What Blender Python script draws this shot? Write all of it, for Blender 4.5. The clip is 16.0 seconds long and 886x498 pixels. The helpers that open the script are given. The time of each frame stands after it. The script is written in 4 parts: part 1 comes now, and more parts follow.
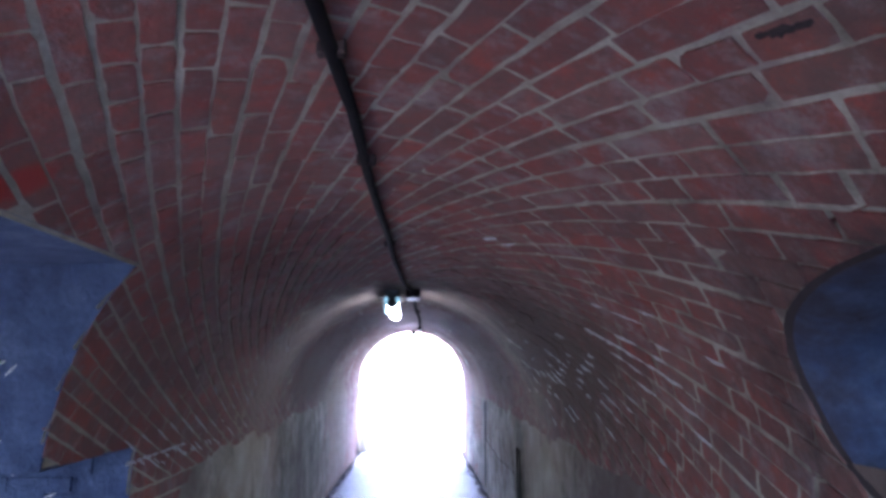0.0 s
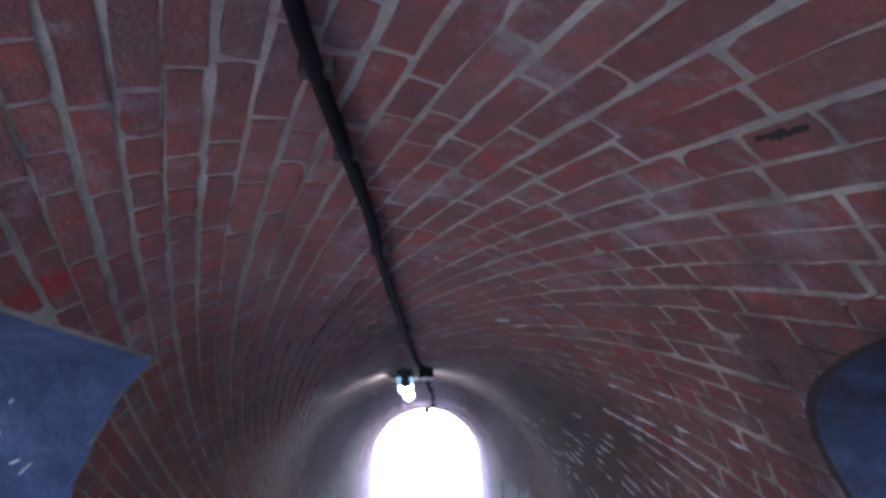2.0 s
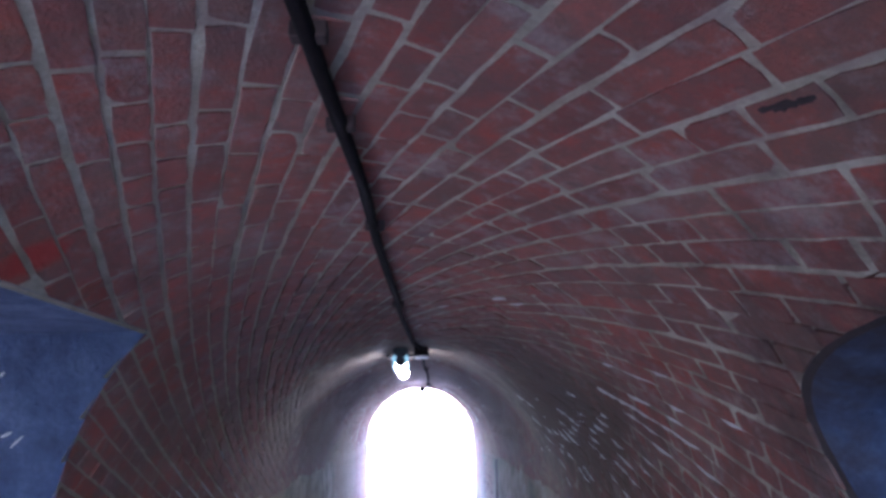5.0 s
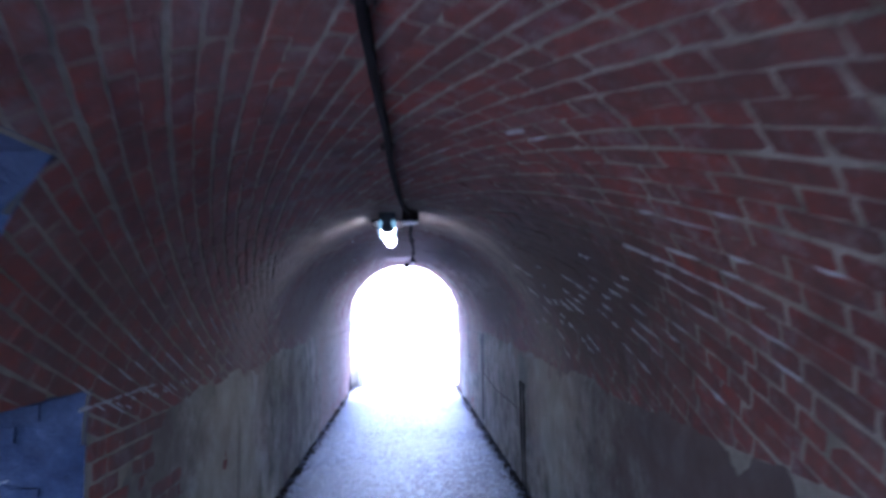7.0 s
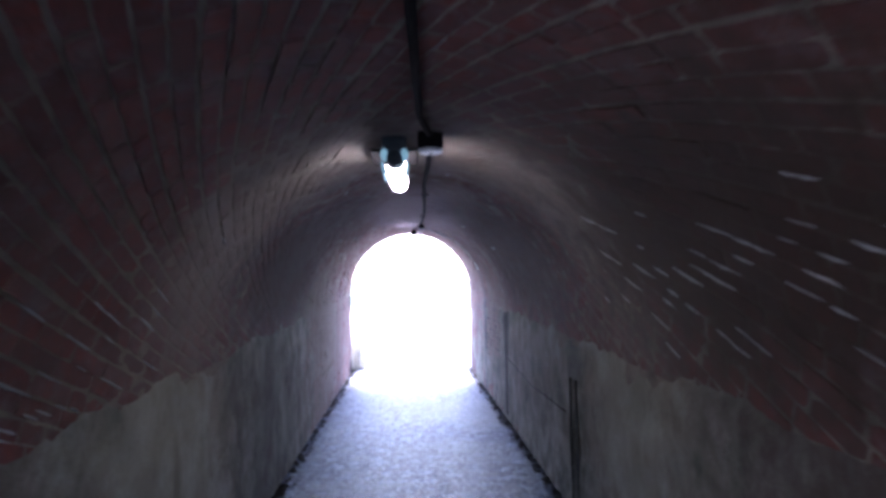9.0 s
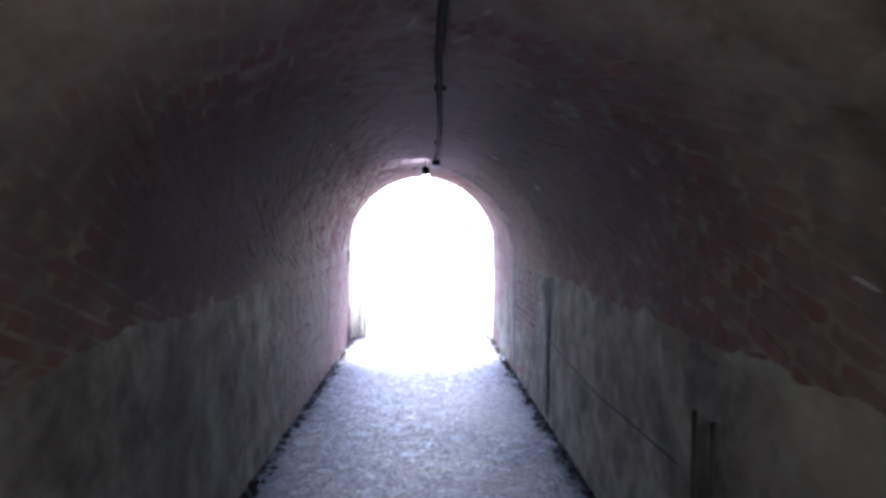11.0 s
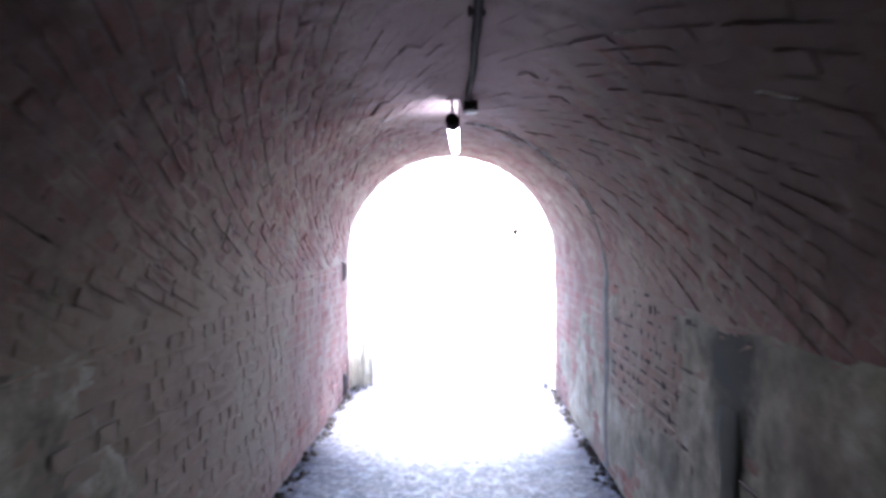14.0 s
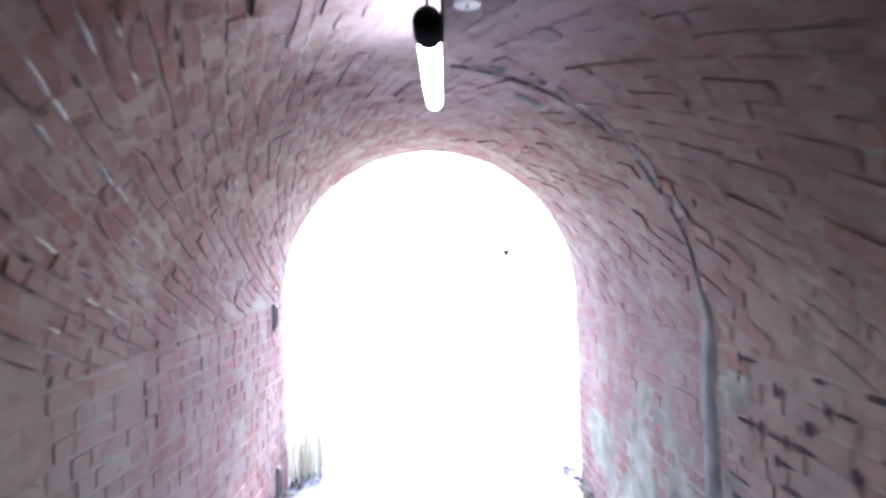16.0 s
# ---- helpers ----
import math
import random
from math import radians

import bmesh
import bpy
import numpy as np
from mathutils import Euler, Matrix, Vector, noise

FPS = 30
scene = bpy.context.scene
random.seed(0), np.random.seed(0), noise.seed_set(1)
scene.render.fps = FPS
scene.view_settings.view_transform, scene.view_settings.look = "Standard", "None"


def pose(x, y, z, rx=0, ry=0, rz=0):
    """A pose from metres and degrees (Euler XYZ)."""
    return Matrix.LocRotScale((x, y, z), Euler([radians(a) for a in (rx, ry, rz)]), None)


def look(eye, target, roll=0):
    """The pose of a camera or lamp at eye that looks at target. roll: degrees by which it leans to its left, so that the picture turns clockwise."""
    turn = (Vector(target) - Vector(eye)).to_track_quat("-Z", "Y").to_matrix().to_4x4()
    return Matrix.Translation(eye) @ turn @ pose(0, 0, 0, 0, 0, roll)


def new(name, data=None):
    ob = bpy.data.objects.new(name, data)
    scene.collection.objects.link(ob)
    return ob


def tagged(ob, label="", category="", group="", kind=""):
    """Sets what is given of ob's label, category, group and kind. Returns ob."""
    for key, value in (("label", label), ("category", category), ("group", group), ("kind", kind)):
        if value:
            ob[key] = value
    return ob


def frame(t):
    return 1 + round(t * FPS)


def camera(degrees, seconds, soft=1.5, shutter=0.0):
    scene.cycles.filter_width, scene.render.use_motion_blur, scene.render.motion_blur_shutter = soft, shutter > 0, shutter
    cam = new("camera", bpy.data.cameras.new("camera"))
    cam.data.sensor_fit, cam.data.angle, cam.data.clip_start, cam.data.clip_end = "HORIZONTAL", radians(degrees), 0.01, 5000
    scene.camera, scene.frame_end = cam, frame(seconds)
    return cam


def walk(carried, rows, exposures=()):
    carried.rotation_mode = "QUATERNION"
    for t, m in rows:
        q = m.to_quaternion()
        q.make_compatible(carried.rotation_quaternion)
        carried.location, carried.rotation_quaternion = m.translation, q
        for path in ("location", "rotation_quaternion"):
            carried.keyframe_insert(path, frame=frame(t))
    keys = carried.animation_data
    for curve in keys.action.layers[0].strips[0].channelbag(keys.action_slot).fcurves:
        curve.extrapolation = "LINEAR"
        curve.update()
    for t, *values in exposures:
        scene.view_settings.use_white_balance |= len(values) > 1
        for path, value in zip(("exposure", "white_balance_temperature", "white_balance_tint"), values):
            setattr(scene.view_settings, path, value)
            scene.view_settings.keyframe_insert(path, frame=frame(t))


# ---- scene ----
cam = camera(67.2, 16.0, soft=3.3, shutter=0.8)
METRES, EYE, TILT, LEAN, TURN = 8.6, 1.5, 10.4, 0.0, -2.2
ROWS = [
    (0.0, 0.0, 0.0, 0.0, 0.0, 0.0, 0.0),
    (0.5, -0.0003, -0.001, 0.0016, 0.74, 2.41, 0.41),
    (1.0, -0.0004, -0.0019, 0.0032, 0.81, 4.76, 0.91),
    (1.5, -0.0007, -0.0023, 0.0033, 0.54, 4.68, 0.8),
    (2.0, -0.0009, -0.0025, 0.0044, 0.94, 6.2, 1.42),
    (2.5, -0.0012, -0.0019, 0.0038, 0.81, 5.36, 0.97),
    (3.0, -0.0013, -0.0015, 0.0038, 1.03, 5.29, 1.08),
    (3.5, -0.0012, -0.0011, 0.0037, 1.04, 5.16, 0.88),
    (6.0, -0.0004, 0.0028, 0.0023, 0.48, 2.52, 0.94),
    (6.5, -0.0027, 0.0152, -0.0042, 1.5, -2.99, 0.51),
    (7.0, -0.0088, 0.0518, -0.0134, -1.05, -5.45, 0.6),
    (7.5, -0.0145, 0.0898, -0.0224, -1.04, -7.68, 1.62),
    (8.0, -0.0124, 0.1334, -0.0285, 1.11, -7.96, -0.13),
    (8.5, -0.0162, 0.1714, -0.0365, 2.03, -6.23, -0.1),
    (9.0, -0.0223, 0.2115, -0.0427, -0.87, -7.7, 0.9),
    (11.5, -0.0247, 0.4819, -0.0941, 0.88, -12.12, 0.1),
    (12.0, -0.0247, 0.5342, -0.1049, 1.85, -12.49, 2.36),
    (12.5, -0.0247, 0.5908, -0.1138, 3.13, -12.5, 0.48),
    (13.0, -0.0335, 0.6447, -0.121, 1.75, -11.62, 1.76),
    (13.5, -0.0318, 0.7001, -0.1316, 3.04, -10.14, 1.57),
    (14.0, -0.033, 0.7541, -0.1445, 3.36, -11.16, 1.09),
    (14.5, -0.0368, 0.8067, -0.1503, 2.37, -10.83, 1.76),
    (15.0, -0.0341, 0.8619, -0.1579, 3.93, -9.75, 0.21),
    (15.5, -0.0405, 0.9172, -0.1673, 1.37, -9.86, 1.21),
    (16.0, -0.0437, 0.9686, -0.1779, 1.28, -9.42, 1.91),
]
EXPOSURES = [(0.0, 0.90, 5200, 32), (3.5, 0.98, 5120, 33), (6.0, 0.84, 4950, 33), (7.0, 0.48, 4750, 34), (9.0, 0.18, 5250, 34), (11.5, 0.05, 5650, 27), (13.5, 0.24, 5800, 25), (16.0, 0.66, 5700, 19)]
walk(cam, [(t, pose(0, 0, EYE, TILT, LEAN, TURN) @ pose(METRES * x, METRES * y, METRES * z, 90 + pitch, roll, yaw)) for t, x, y, z, yaw, pitch, roll in ROWS],
     [(t, stops + 3.6, kelvin, tint) for t, stops, kelvin, tint in EXPOSURES])

# ---------- sky and sun ----------
SUN_UP, SUN_TURN = 49.0, 1.5         # degrees above the horizon; degrees round from +y towards +x
world = bpy.data.worlds.new("world")
scene.world = world
world.use_nodes = True
wn = world.node_tree.nodes
sky = wn.new("ShaderNodeTexSky")
sky.sky_type, sky.sun_disc = "NISHITA", False
sky.sun_elevation, sky.sun_rotation = radians(SUN_UP), radians(SUN_TURN)
wn["Background"].inputs["Strength"].default_value = 0.15
world.node_tree.links.new(sky.outputs[0], wn["Background"].inputs["Color"])
sun = new("sun", bpy.data.lights.new("sun", "SUN"))
sun.data.energy, sun.data.angle, sun.data.color = 3.3, radians(12.0), (1.0, 0.97, 0.92)
a, e = radians(SUN_TURN), radians(SUN_UP)
sun.matrix_world = look((40 * math.sin(a) * math.cos(e), 40 * math.cos(a) * math.cos(e), 40 * math.sin(e)), (0, 0, 0))

# ---------- plan ----------
XC, R, Z0 = -0.10, 1.00, 1.04         # tunnel's middle line, vault radius, springing height
Y_BACK, Y_END = -1.35, 13.05           # the two mouths
COURSE, STRETCHER, HEADER, JOINT = 0.0655, 0.235, 0.115, 0.0074
SKEW = math.atan(0.388)               # the courses wind round the vault like a screw
PITCH, FIRST, WIDEN = 0.06818, -0.0041, 0.1208   # course height at the crown, the course at the crown, and how courses widen round the vault
OUT_L, OUT_R, OUT_T = XC - 2.0, XC + 2.0, 3.0


def laid(arc):
    """Distance round the vault counted in courses of crown height; the courses grow wider from the left springing to the right."""
    a = min(0.95, max(-0.75, arc))
    return a - WIDEN / 2 * a * a + (arc - a) * (1 - WIDEN * a)


def unlaid(w):
    """The arc at which laid(arc) is w."""
    for a in (0.95, -0.75):
        if (w - laid(a)) * a > 0:
            return a + (w - laid(a)) / (1 - WIDEN * a)
    return (1 - math.sqrt(1 - 2 * WIDEN * w)) / WIDEN


def spring(y):
    """Height at which the vault springs from the walls: it rises gently towards the far mouth."""
    return Z0 + 0.023 * max(0.0, y - 4.0)



# ---------- materials ----------
def material(name):
    m = bpy.data.materials.new(name)
    m.use_nodes = True
    nt = m.node_tree
    return m, nt.nodes, nt.links, nt.nodes["Principled BSDF"]


def noise_node(n, l, scale, detail=4.0, rough=0.6, source=None, stretch=None):
    t = n.new("ShaderNodeTexNoise")
    t.inputs["Scale"].default_value, t.inputs["Detail"].default_value, t.inputs["Roughness"].default_value = scale, detail, rough
    if source is None:
        source = n.new("ShaderNodeNewGeometry").outputs["Position"]
    if stretch:
        mp = n.new("ShaderNodeMapping")
        mp.inputs["Scale"].default_value = stretch
        l.new(source, mp.inputs["Vector"])
        source = mp.outputs[0]
    l.new(source, t.inputs["Vector"])
    return t.outputs["Fac"]


def ramp(n, l, fac, stops, mode="LINEAR"):
    r = n.new("ShaderNodeValToRGB")
    r.color_ramp.interpolation = mode
    els = r.color_ramp.elements
    while len(els) < len(stops):
        els.new(0.5)
    for el, (p, c) in zip(els, stops):
        el.position = p
        el.color = (*c, 1) if not isinstance(c, (int, float)) else (c, c, c, 1)
    l.new(fac, r.inputs[0])
    return r.outputs[0]


def mix(n, l, fac, c1, c2, kind="MIX"):
    m = n.new("ShaderNodeMix")
    m.data_type, m.blend_type = "RGBA", kind
    for sock, val in ((m.inputs["Factor"], fac), (m.inputs["A"], c1), (m.inputs["B"], c2)):
        if isinstance(val, (int, float)):
            sock.default_value = val
        elif isinstance(val, tuple):
            sock.default_value = (*val, 1)
        else:
            l.new(val, sock)
    return m.outputs["Result"]


def bump(n, l, bsdf, height, strength, distance):
    b = n.new("ShaderNodeBump")
    b.inputs["Strength"].default_value, b.inputs["Distance"].default_value = strength, distance
    l.new(height, b.inputs["Height"])
    l.new(b.outputs[0], bsdf.inputs["Normal"])


def brick_material(name, more=0.0):
    m, n, l, p = material(name)
    g, o = n.new("ShaderNodeNewGeometry"), n.new("ShaderNodeObjectInfo")
    add = n.new("ShaderNodeMath")
    add.operation = "ADD"
    l.new(g.outputs["Random Per Island"], add.inputs[0])
    l.new(o.outputs["Random"], add.inputs[1])
    fr = n.new("ShaderNodeMath")
    fr.operation = "FRACT"
    l.new(add.outputs[0], fr.inputs[0])
    base = ramp(n, l, fr.outputs[0], [(0.0, (0.16, 0.040, 0.030)), (0.18, (0.265, 0.062, 0.040)), (0.36, (0.28, 0.080, 0.048)), (0.50, (0.25, 0.120, 0.088)),
                                      (0.64, (0.24, 0.054, 0.036)), (0.76, (0.19, 0.072, 0.050)), (0.86, (0.15, 0.070, 0.048)), (0.93, (0.31, 0.066, 0.038))], "CONSTANT")
    base = mix(n, l, 0.12, base, (0.235, 0.066, 0.045))
    red = ramp(n, l, noise_node(n, l, 13.0, 6, 0.7), [(0.36, (0.115, 0.066, 0.052)), (0.50, (0.22, 0.085, 0.066)), (0.64, (0.34, 0.056, 0.030))])
    base = mix(n, l, 0.42, base, red)
    blotch = noise_node(n, l, 21.0, 6, 0.7)
    c = mix(n, l, ramp(n, l, blotch, [(0.45, 0.0), (0.66, 0.6)]), base, (0.12, 0.078, 0.060))
    wash = noise_node(n, l, 4.5, 8, 0.75)
    xyz = n.new("ShaderNodeSeparateXYZ")          # more of the old limewash is left towards the far mouth
    l.new(g.outputs["Position"], xyz.inputs[0])
    grow = n.new("ShaderNodeMapRange")
    for key, val in (("From Min", 3.0), ("From Max", 12.0), ("To Min", 0.0), ("To Max", 0.03)):
        grow.inputs[key].default_value = val
    l.new(xyz.outputs["Y"], grow.inputs["Value"])
    both = n.new("ShaderNodeMath")
    l.new(wash, both.inputs[0])
    l.new(grow.outputs[0], both.inputs[1])
    c = mix(n, l, ramp(n, l, both.outputs[0], [(0.53 - more, 0.0), (0.64 - more, 0.72)]), c, (0.27, 0.205, 0.185))
    smear = noise_node(n, l, 17.0, 8, 0.72)
    c = mix(n, l, ramp(n, l, smear, [(0.53, 0.0), (0.68, 0.6)]), c, (0.28, 0.225, 0.185))
    soot_shade = noise_node(n, l, 1.7, 6, 0.68)
    c = mix(n, l, ramp(n, l, soot_shade, [(0.47, 0.0), (0.66, 0.5)]), c, (0.09, 0.062, 0.050))
    grain = noise_node(n, l, 160.0, 3, 0.7)
    c = mix(n, l, ramp(n, l, grain, [(0.3, 0.35), (0.62, 0.0)]), c, (0.08, 0.05, 0.045))
    l.new(c, p.inputs["Base Color"])
    p.inputs["Roughness"].default_value = 0.9
    p.inputs["Specular IOR Level"].default_value = 0.24
    bump(n, l, p, mix(n, l, 0.35, noise_node(n, l, 38, 7, 0.72), grain), 0.9, 0.008)
    return m


def stone_like(name, dark, mid, light, scale, rough, relief, spots=None, fine=120.0, stretch=None, stops=(0.28, 0.5, 0.74), grit=0.4):
    """Mortar, plaster, concrete: three tones at two scales, with grain."""
    m, n, l, p = material(name)
    c = ramp(n, l, noise_node(n, l, scale, 7, 0.68, stretch=stretch), [(stops[0], dark), (stops[1], mid), (stops[2], light)])
    grain = noise_node(n, l, fine, 4, 0.7)
    c = mix(n, l, ramp(n, l, grain, [(0.33, grit), (0.6, 0.0)]), c, dark)
    if spots:
        c = mix(n, l, ramp(n, l, noise_node(n, l, scale * 0.45, 6, 0.7), [(0.53, 0.0), (0.66, 0.85)]), c, spots)
    l.new(c, p.inputs["Base Color"])
    p.inputs["Roughness"].default_value = rough
    p.inputs["Specular IOR Level"].default_value = 0.45 if rough < 0.6 else 0.15
    bump(n, l, p, mix(n, l, 0.5, noise_node(n, l, scale * 9, 6, 0.7), grain), 0.8, relief)
    return m


def plain(name, colour, rough, metal=0.0, scale=30.0, vary=0.35):
    m, n, l, p = material(name)
    dark = tuple(c * (1 - vary) for c in colour)
    l.new(ramp(n, l, noise_node(n, l, scale, 5, 0.65), [(0.3, dark), (0.7, colour)]), p.inputs["Base Color"])
    p.inputs["Roughness"].default_value, p.inputs["Metallic"].default_value = rough, metal
    p.inputs["Specular IOR Level"].default_value = 0.2
    bump(n, l, p, noise_node(n, l, scale * 4, 4), 0.4, 0.002)
    return m


def lit(name, colour, strength):
    m, n, l, p = material(name)
    p.inputs["Base Color"].default_value = (0.8, 0.8, 0.8, 1)
    p.inputs["Roughness"].default_value = 0.35
    p.inputs["Emission Color"].default_value = (*colour, 1)
    p.inputs["Emission Strength"].default_value = strength
    return m


BRICK = brick_material("old_brick")
WASHED_BRICK = brick_material("washed_brick", 0.06)
MORTAR = stone_like("lime_mortar", (0.17, 0.147, 0.105), (0.315, 0.280, 0.205), (0.47, 0.425, 0.33), 7.0, 0.95, 0.006, spots=(0.19, 0.135, 0.118))


def stained(m, colour, y0, y1, most):
    """Damp and brick dust stain the surface more and more between y0 and y1."""
    n, l = m.node_tree.nodes, m.node_tree.links
    p = n["Principled BSDF"]
    xyz = n.new("ShaderNodeSeparateXYZ")
    l.new(n.new("ShaderNodeNewGeometry").outputs["Position"], xyz.inputs[0])
    wob = n.new("ShaderNodeMath")
    wob.operation = "MULTIPLY_ADD"
    wob.inputs[1].default_value = 4.0
    l.new(noise_node(n, l, 3.0, 6, 0.7), wob.inputs[0])
    l.new(xyz.outputs["Y"], wob.inputs[2])
    mr = n.new("ShaderNodeMapRange")
    for key, val in (("From Min", y0 + 2.0), ("From Max", y1 + 2.0), ("To Min", 0.0), ("To Max", most)):
        mr.inputs[key].default_value = val
    l.new(wob.outputs[0], mr.inputs["Value"])
    c = p.inputs["Base Color"].links[0].from_socket
    l.new(mix(n, l, mr.outputs[0], c, colour), p.inputs["Base Color"])


stained(MORTAR, (0.175, 0.108, 0.097), 4.0, 8.0, 0.55)
PLASTER = stone_like("old_plaster", (0.10, 0.092, 0.068), (0.265, 0.246, 0.192), (0.45, 0.43, 0.36), 3.4, 0.9, 0.012, spots=(0.15, 0.112, 0.09), stops=(0.34, 0.5, 0.68))


def stain_or_light(m, spots, colour=(0.020, 0.021, 0.017), wide=0.4, outside=False):
    """Damp dark stains, and painted light and shade, with soft ragged outlines: (x, y, z, half width, half height,
    strength).
    """
    n, l = m.node_tree.nodes, m.node_tree.links
    p = n["Principled BSDF"]
    c = p.inputs["Base Color"].links[0].from_socket
    pos = n.new("ShaderNodeNewGeometry").outputs["Position"]
    wob = noise_node(n, l, 7.0, 6, 0.7)
    for x, y, z, hw, hh, k in spots:
        mp = n.new("ShaderNodeMapping")
        mp.vector_type = "TEXTURE"
        mp.inputs["Location"].default_value, mp.inputs["Scale"].default_value = (x, y, z), (wide, hw, hh)
        l.new(pos, mp.inputs["Vector"])
        ln = n.new("ShaderNodeVectorMath")
        ln.operation = "LENGTH"
        l.new(mp.outputs[0], ln.inputs[0])
        ad = n.new("ShaderNodeMath")
        ad.operation = "MULTIPLY_ADD"
        ad.inputs[1].default_value = 1.5
        l.new(wob, ad.inputs[0])
        l.new(ln.outputs["Value"], ad.inputs[2])
        c = mix(n, l, falloff(n, l, ad.outputs[0], k, outside), c, colour)
    l.new(c, p.inputs["Base Color"])


def falloff(n, l, value, k, outside=False):
    mr = n.new("ShaderNodeMapRange")
    for key, val in (("From Min", 1.35), ("From Max", 1.9), ("To Min", 0.0 if outside else k), ("To Max", k if outside else 0.0)):
        mr.inputs[key].default_value = val
    l.new(value, mr.inputs["Value"])
    return mr.outputs[0]


stain_or_light(PLASTER, [(0.9, 8.88, 1.03, 0.27, 0.16, 1.0), (0.9, 8.88, 0.80, 0.16, 0.24, 0.85), (0.9, 6.0, 0.93, 0.20, 0.17, 0.5), (0.9, 6.0, 0.35, 0.10, 0.50, 0.4),
                (-1.1, 4.71, 0.42, 0.055, 0.42, 0.85), (0.9, 7.4, 0.75, 0.12, 0.10, 0.5), (0.9, 9.6, 0.45, 0.18, 0.14, 0.5), (-1.1, 6.6, 0.6, 0.3, 0.25, 0.35)])
# both walls beside the first lamp: its light painted pale into the plaster
stain_or_light(PLASTER, [(-1.1, 4.6, 0.65, 0.8, 0.9, 0.45), (0.9, 4.9, 0.8, 0.8, 0.6, 0.5)], (0.41, 0.38, 0.285))
stain_or_light(PLASTER, [(-1.1, 3.0, 0.8, 0.65, 1.0, 0.5)], (0.115, 0.072, 0.056))
# left wall past the lamp: shade painted into the plaster
stain_or_light(PLASTER, [(-1.1, 6.7, 0.45, 1.2, 0.8, 0.55)], (0.065, 0.060, 0.044))
stain_or_light(PLASTER, [(0.9, 1.9, 0.9, 2.3, 1.6, 0.8)], (0.105, 0.066, 0.052))
for m in (BRICK, MORTAR):          # old grey limewash round the first lamp, with its lit band painted in
    stain_or_light(m, [(XC, 4.85, 1.75, 0.85, 1.1, 0.7)], (0.31, 0.30, 0.265), 1.5)
def smeared(m, tones, y0, y1, most):
    """An old thin wash over bricks and joints alike, in blotches of three tones, thicker from y0 to y1."""
    n, l = m.node_tree.nodes, m.node_tree.links
    p = n["Principled BSDF"]
    xyz = n.new("ShaderNodeSeparateXYZ")
    l.new(n.new("ShaderNodeNewGeometry").outputs["Position"], xyz.inputs[0])
    mr = n.new("ShaderNodeMapRange")
    for key, val in (("From Min", y0), ("From Max", y1), ("To Min", 0.0), ("To Max", most)):
        mr.inputs[key].default_value = val
    l.new(xyz.outputs["Y"], mr.inputs["Value"])
    both = n.new("ShaderNodeMath")
    both.operation = "MULTIPLY"
    l.new(mr.outputs[0], both.inputs[0])
    l.new(ramp(n, l, noise_node(n, l, 8.0, 8, 0.75), [(0.40, 0.45), (0.60, 1.0)]), both.inputs[1])
    tone = ramp(n, l, noise_node(n, l, 2.6, 7, 0.7), list(zip((0.38, 0.50, 0.62), tones)))
    c = p.inputs["Base Color"].links[0].from_socket
    l.new(mix(n, l, both.outputs[0], c, tone), p.inputs["Base Color"])


for m in (BRICK, MORTAR):
    smeared(m, ((0.13, 0.070, 0.062), (0.16, 0.105, 0.092), (0.17, 0.135, 0.105)), 2.8, 4.4, 0.55)
smeared(MORTAR, ((0.20, 0.115, 0.100), (0.26, 0.185, 0.160), (0.31, 0.265, 0.220)), 6.5, 9.5, 0.75)
for m in (BRICK, WASHED_BRICK):
    smeared(m, ((0.18, 0.062, 0.052), (0.255, 0.148, 0.130), (0.28, 0.240, 0.195)), 6.0, 9.0, 0.38)
for m in (BRICK, MORTAR, WASHED_BRICK):
    stain_or_light(m, [(-1.1, 9.0, 0.7, 2.1, 0.9, 0.62), (0.9, 9.8, 0.75, 1.2, 0.75, 0.40)], (0.235, 0.212, 0.160), 0.6)
for m in (BRICK, MORTAR):          # shade painted round the vent's edge and over the haunches
    stain_or_light(m, [(0.84, 0.72, 1.42, 0.92, 0.50, 0.88)], (0.046, 0.031, 0.027), 0.5)
    stain_or_light(m, [(0.80, 3.7, 1.65, 1.4, 0.65, 0.8)], (0.062, 0.046, 0.031), 0.6)
    # pale limewash along the crown, painted brighter for light bounced off the floor
    stain_or_light(m, [(0.0, 8.6, 2.15, 3.0, 0.3, 0.8)], (0.46, 0.37, 0.37), 0.55)
    # far haunches: colour darkened where little daylight reaches
    stain_or_light(m, [(0.75, 7.4, 1.75, 2.0, 0.62, 0.7), (0.75, 10.0, 1.85, 0.7, 0.45, 0.45), (-0.85, 6.9, 1.6, 1.6, 0.6, 0.7)], (0.055, 0.036, 0.030), 0.75)
stain_or_light(BRICK, [(-0.706, 1.178, 1.835, 0.055, 0.06, 0.85), (-0.744, 1.158, 1.805, 0.04, 0.045, 0.55)], (0.29, 0.022, 0.012), 0.06)      # red stains soaked into the brick
LIMEWASH = stone_like("blue_limewash", (0.026, 0.036, 0.066), (0.056, 0.076, 0.135), (0.12, 0.155, 0.235), 6.0, 0.9, 0.030, fine=60.0)
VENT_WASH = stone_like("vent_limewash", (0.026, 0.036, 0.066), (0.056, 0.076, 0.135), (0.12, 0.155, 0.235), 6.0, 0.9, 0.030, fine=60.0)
stain_or_light(VENT_WASH, [(1.3, 0.72, 1.5, 3.0, 3.0, 0.85)], (0.036, 0.028, 0.030), 0.6, outside=True)      # shade painted on its lip, where it curves inward
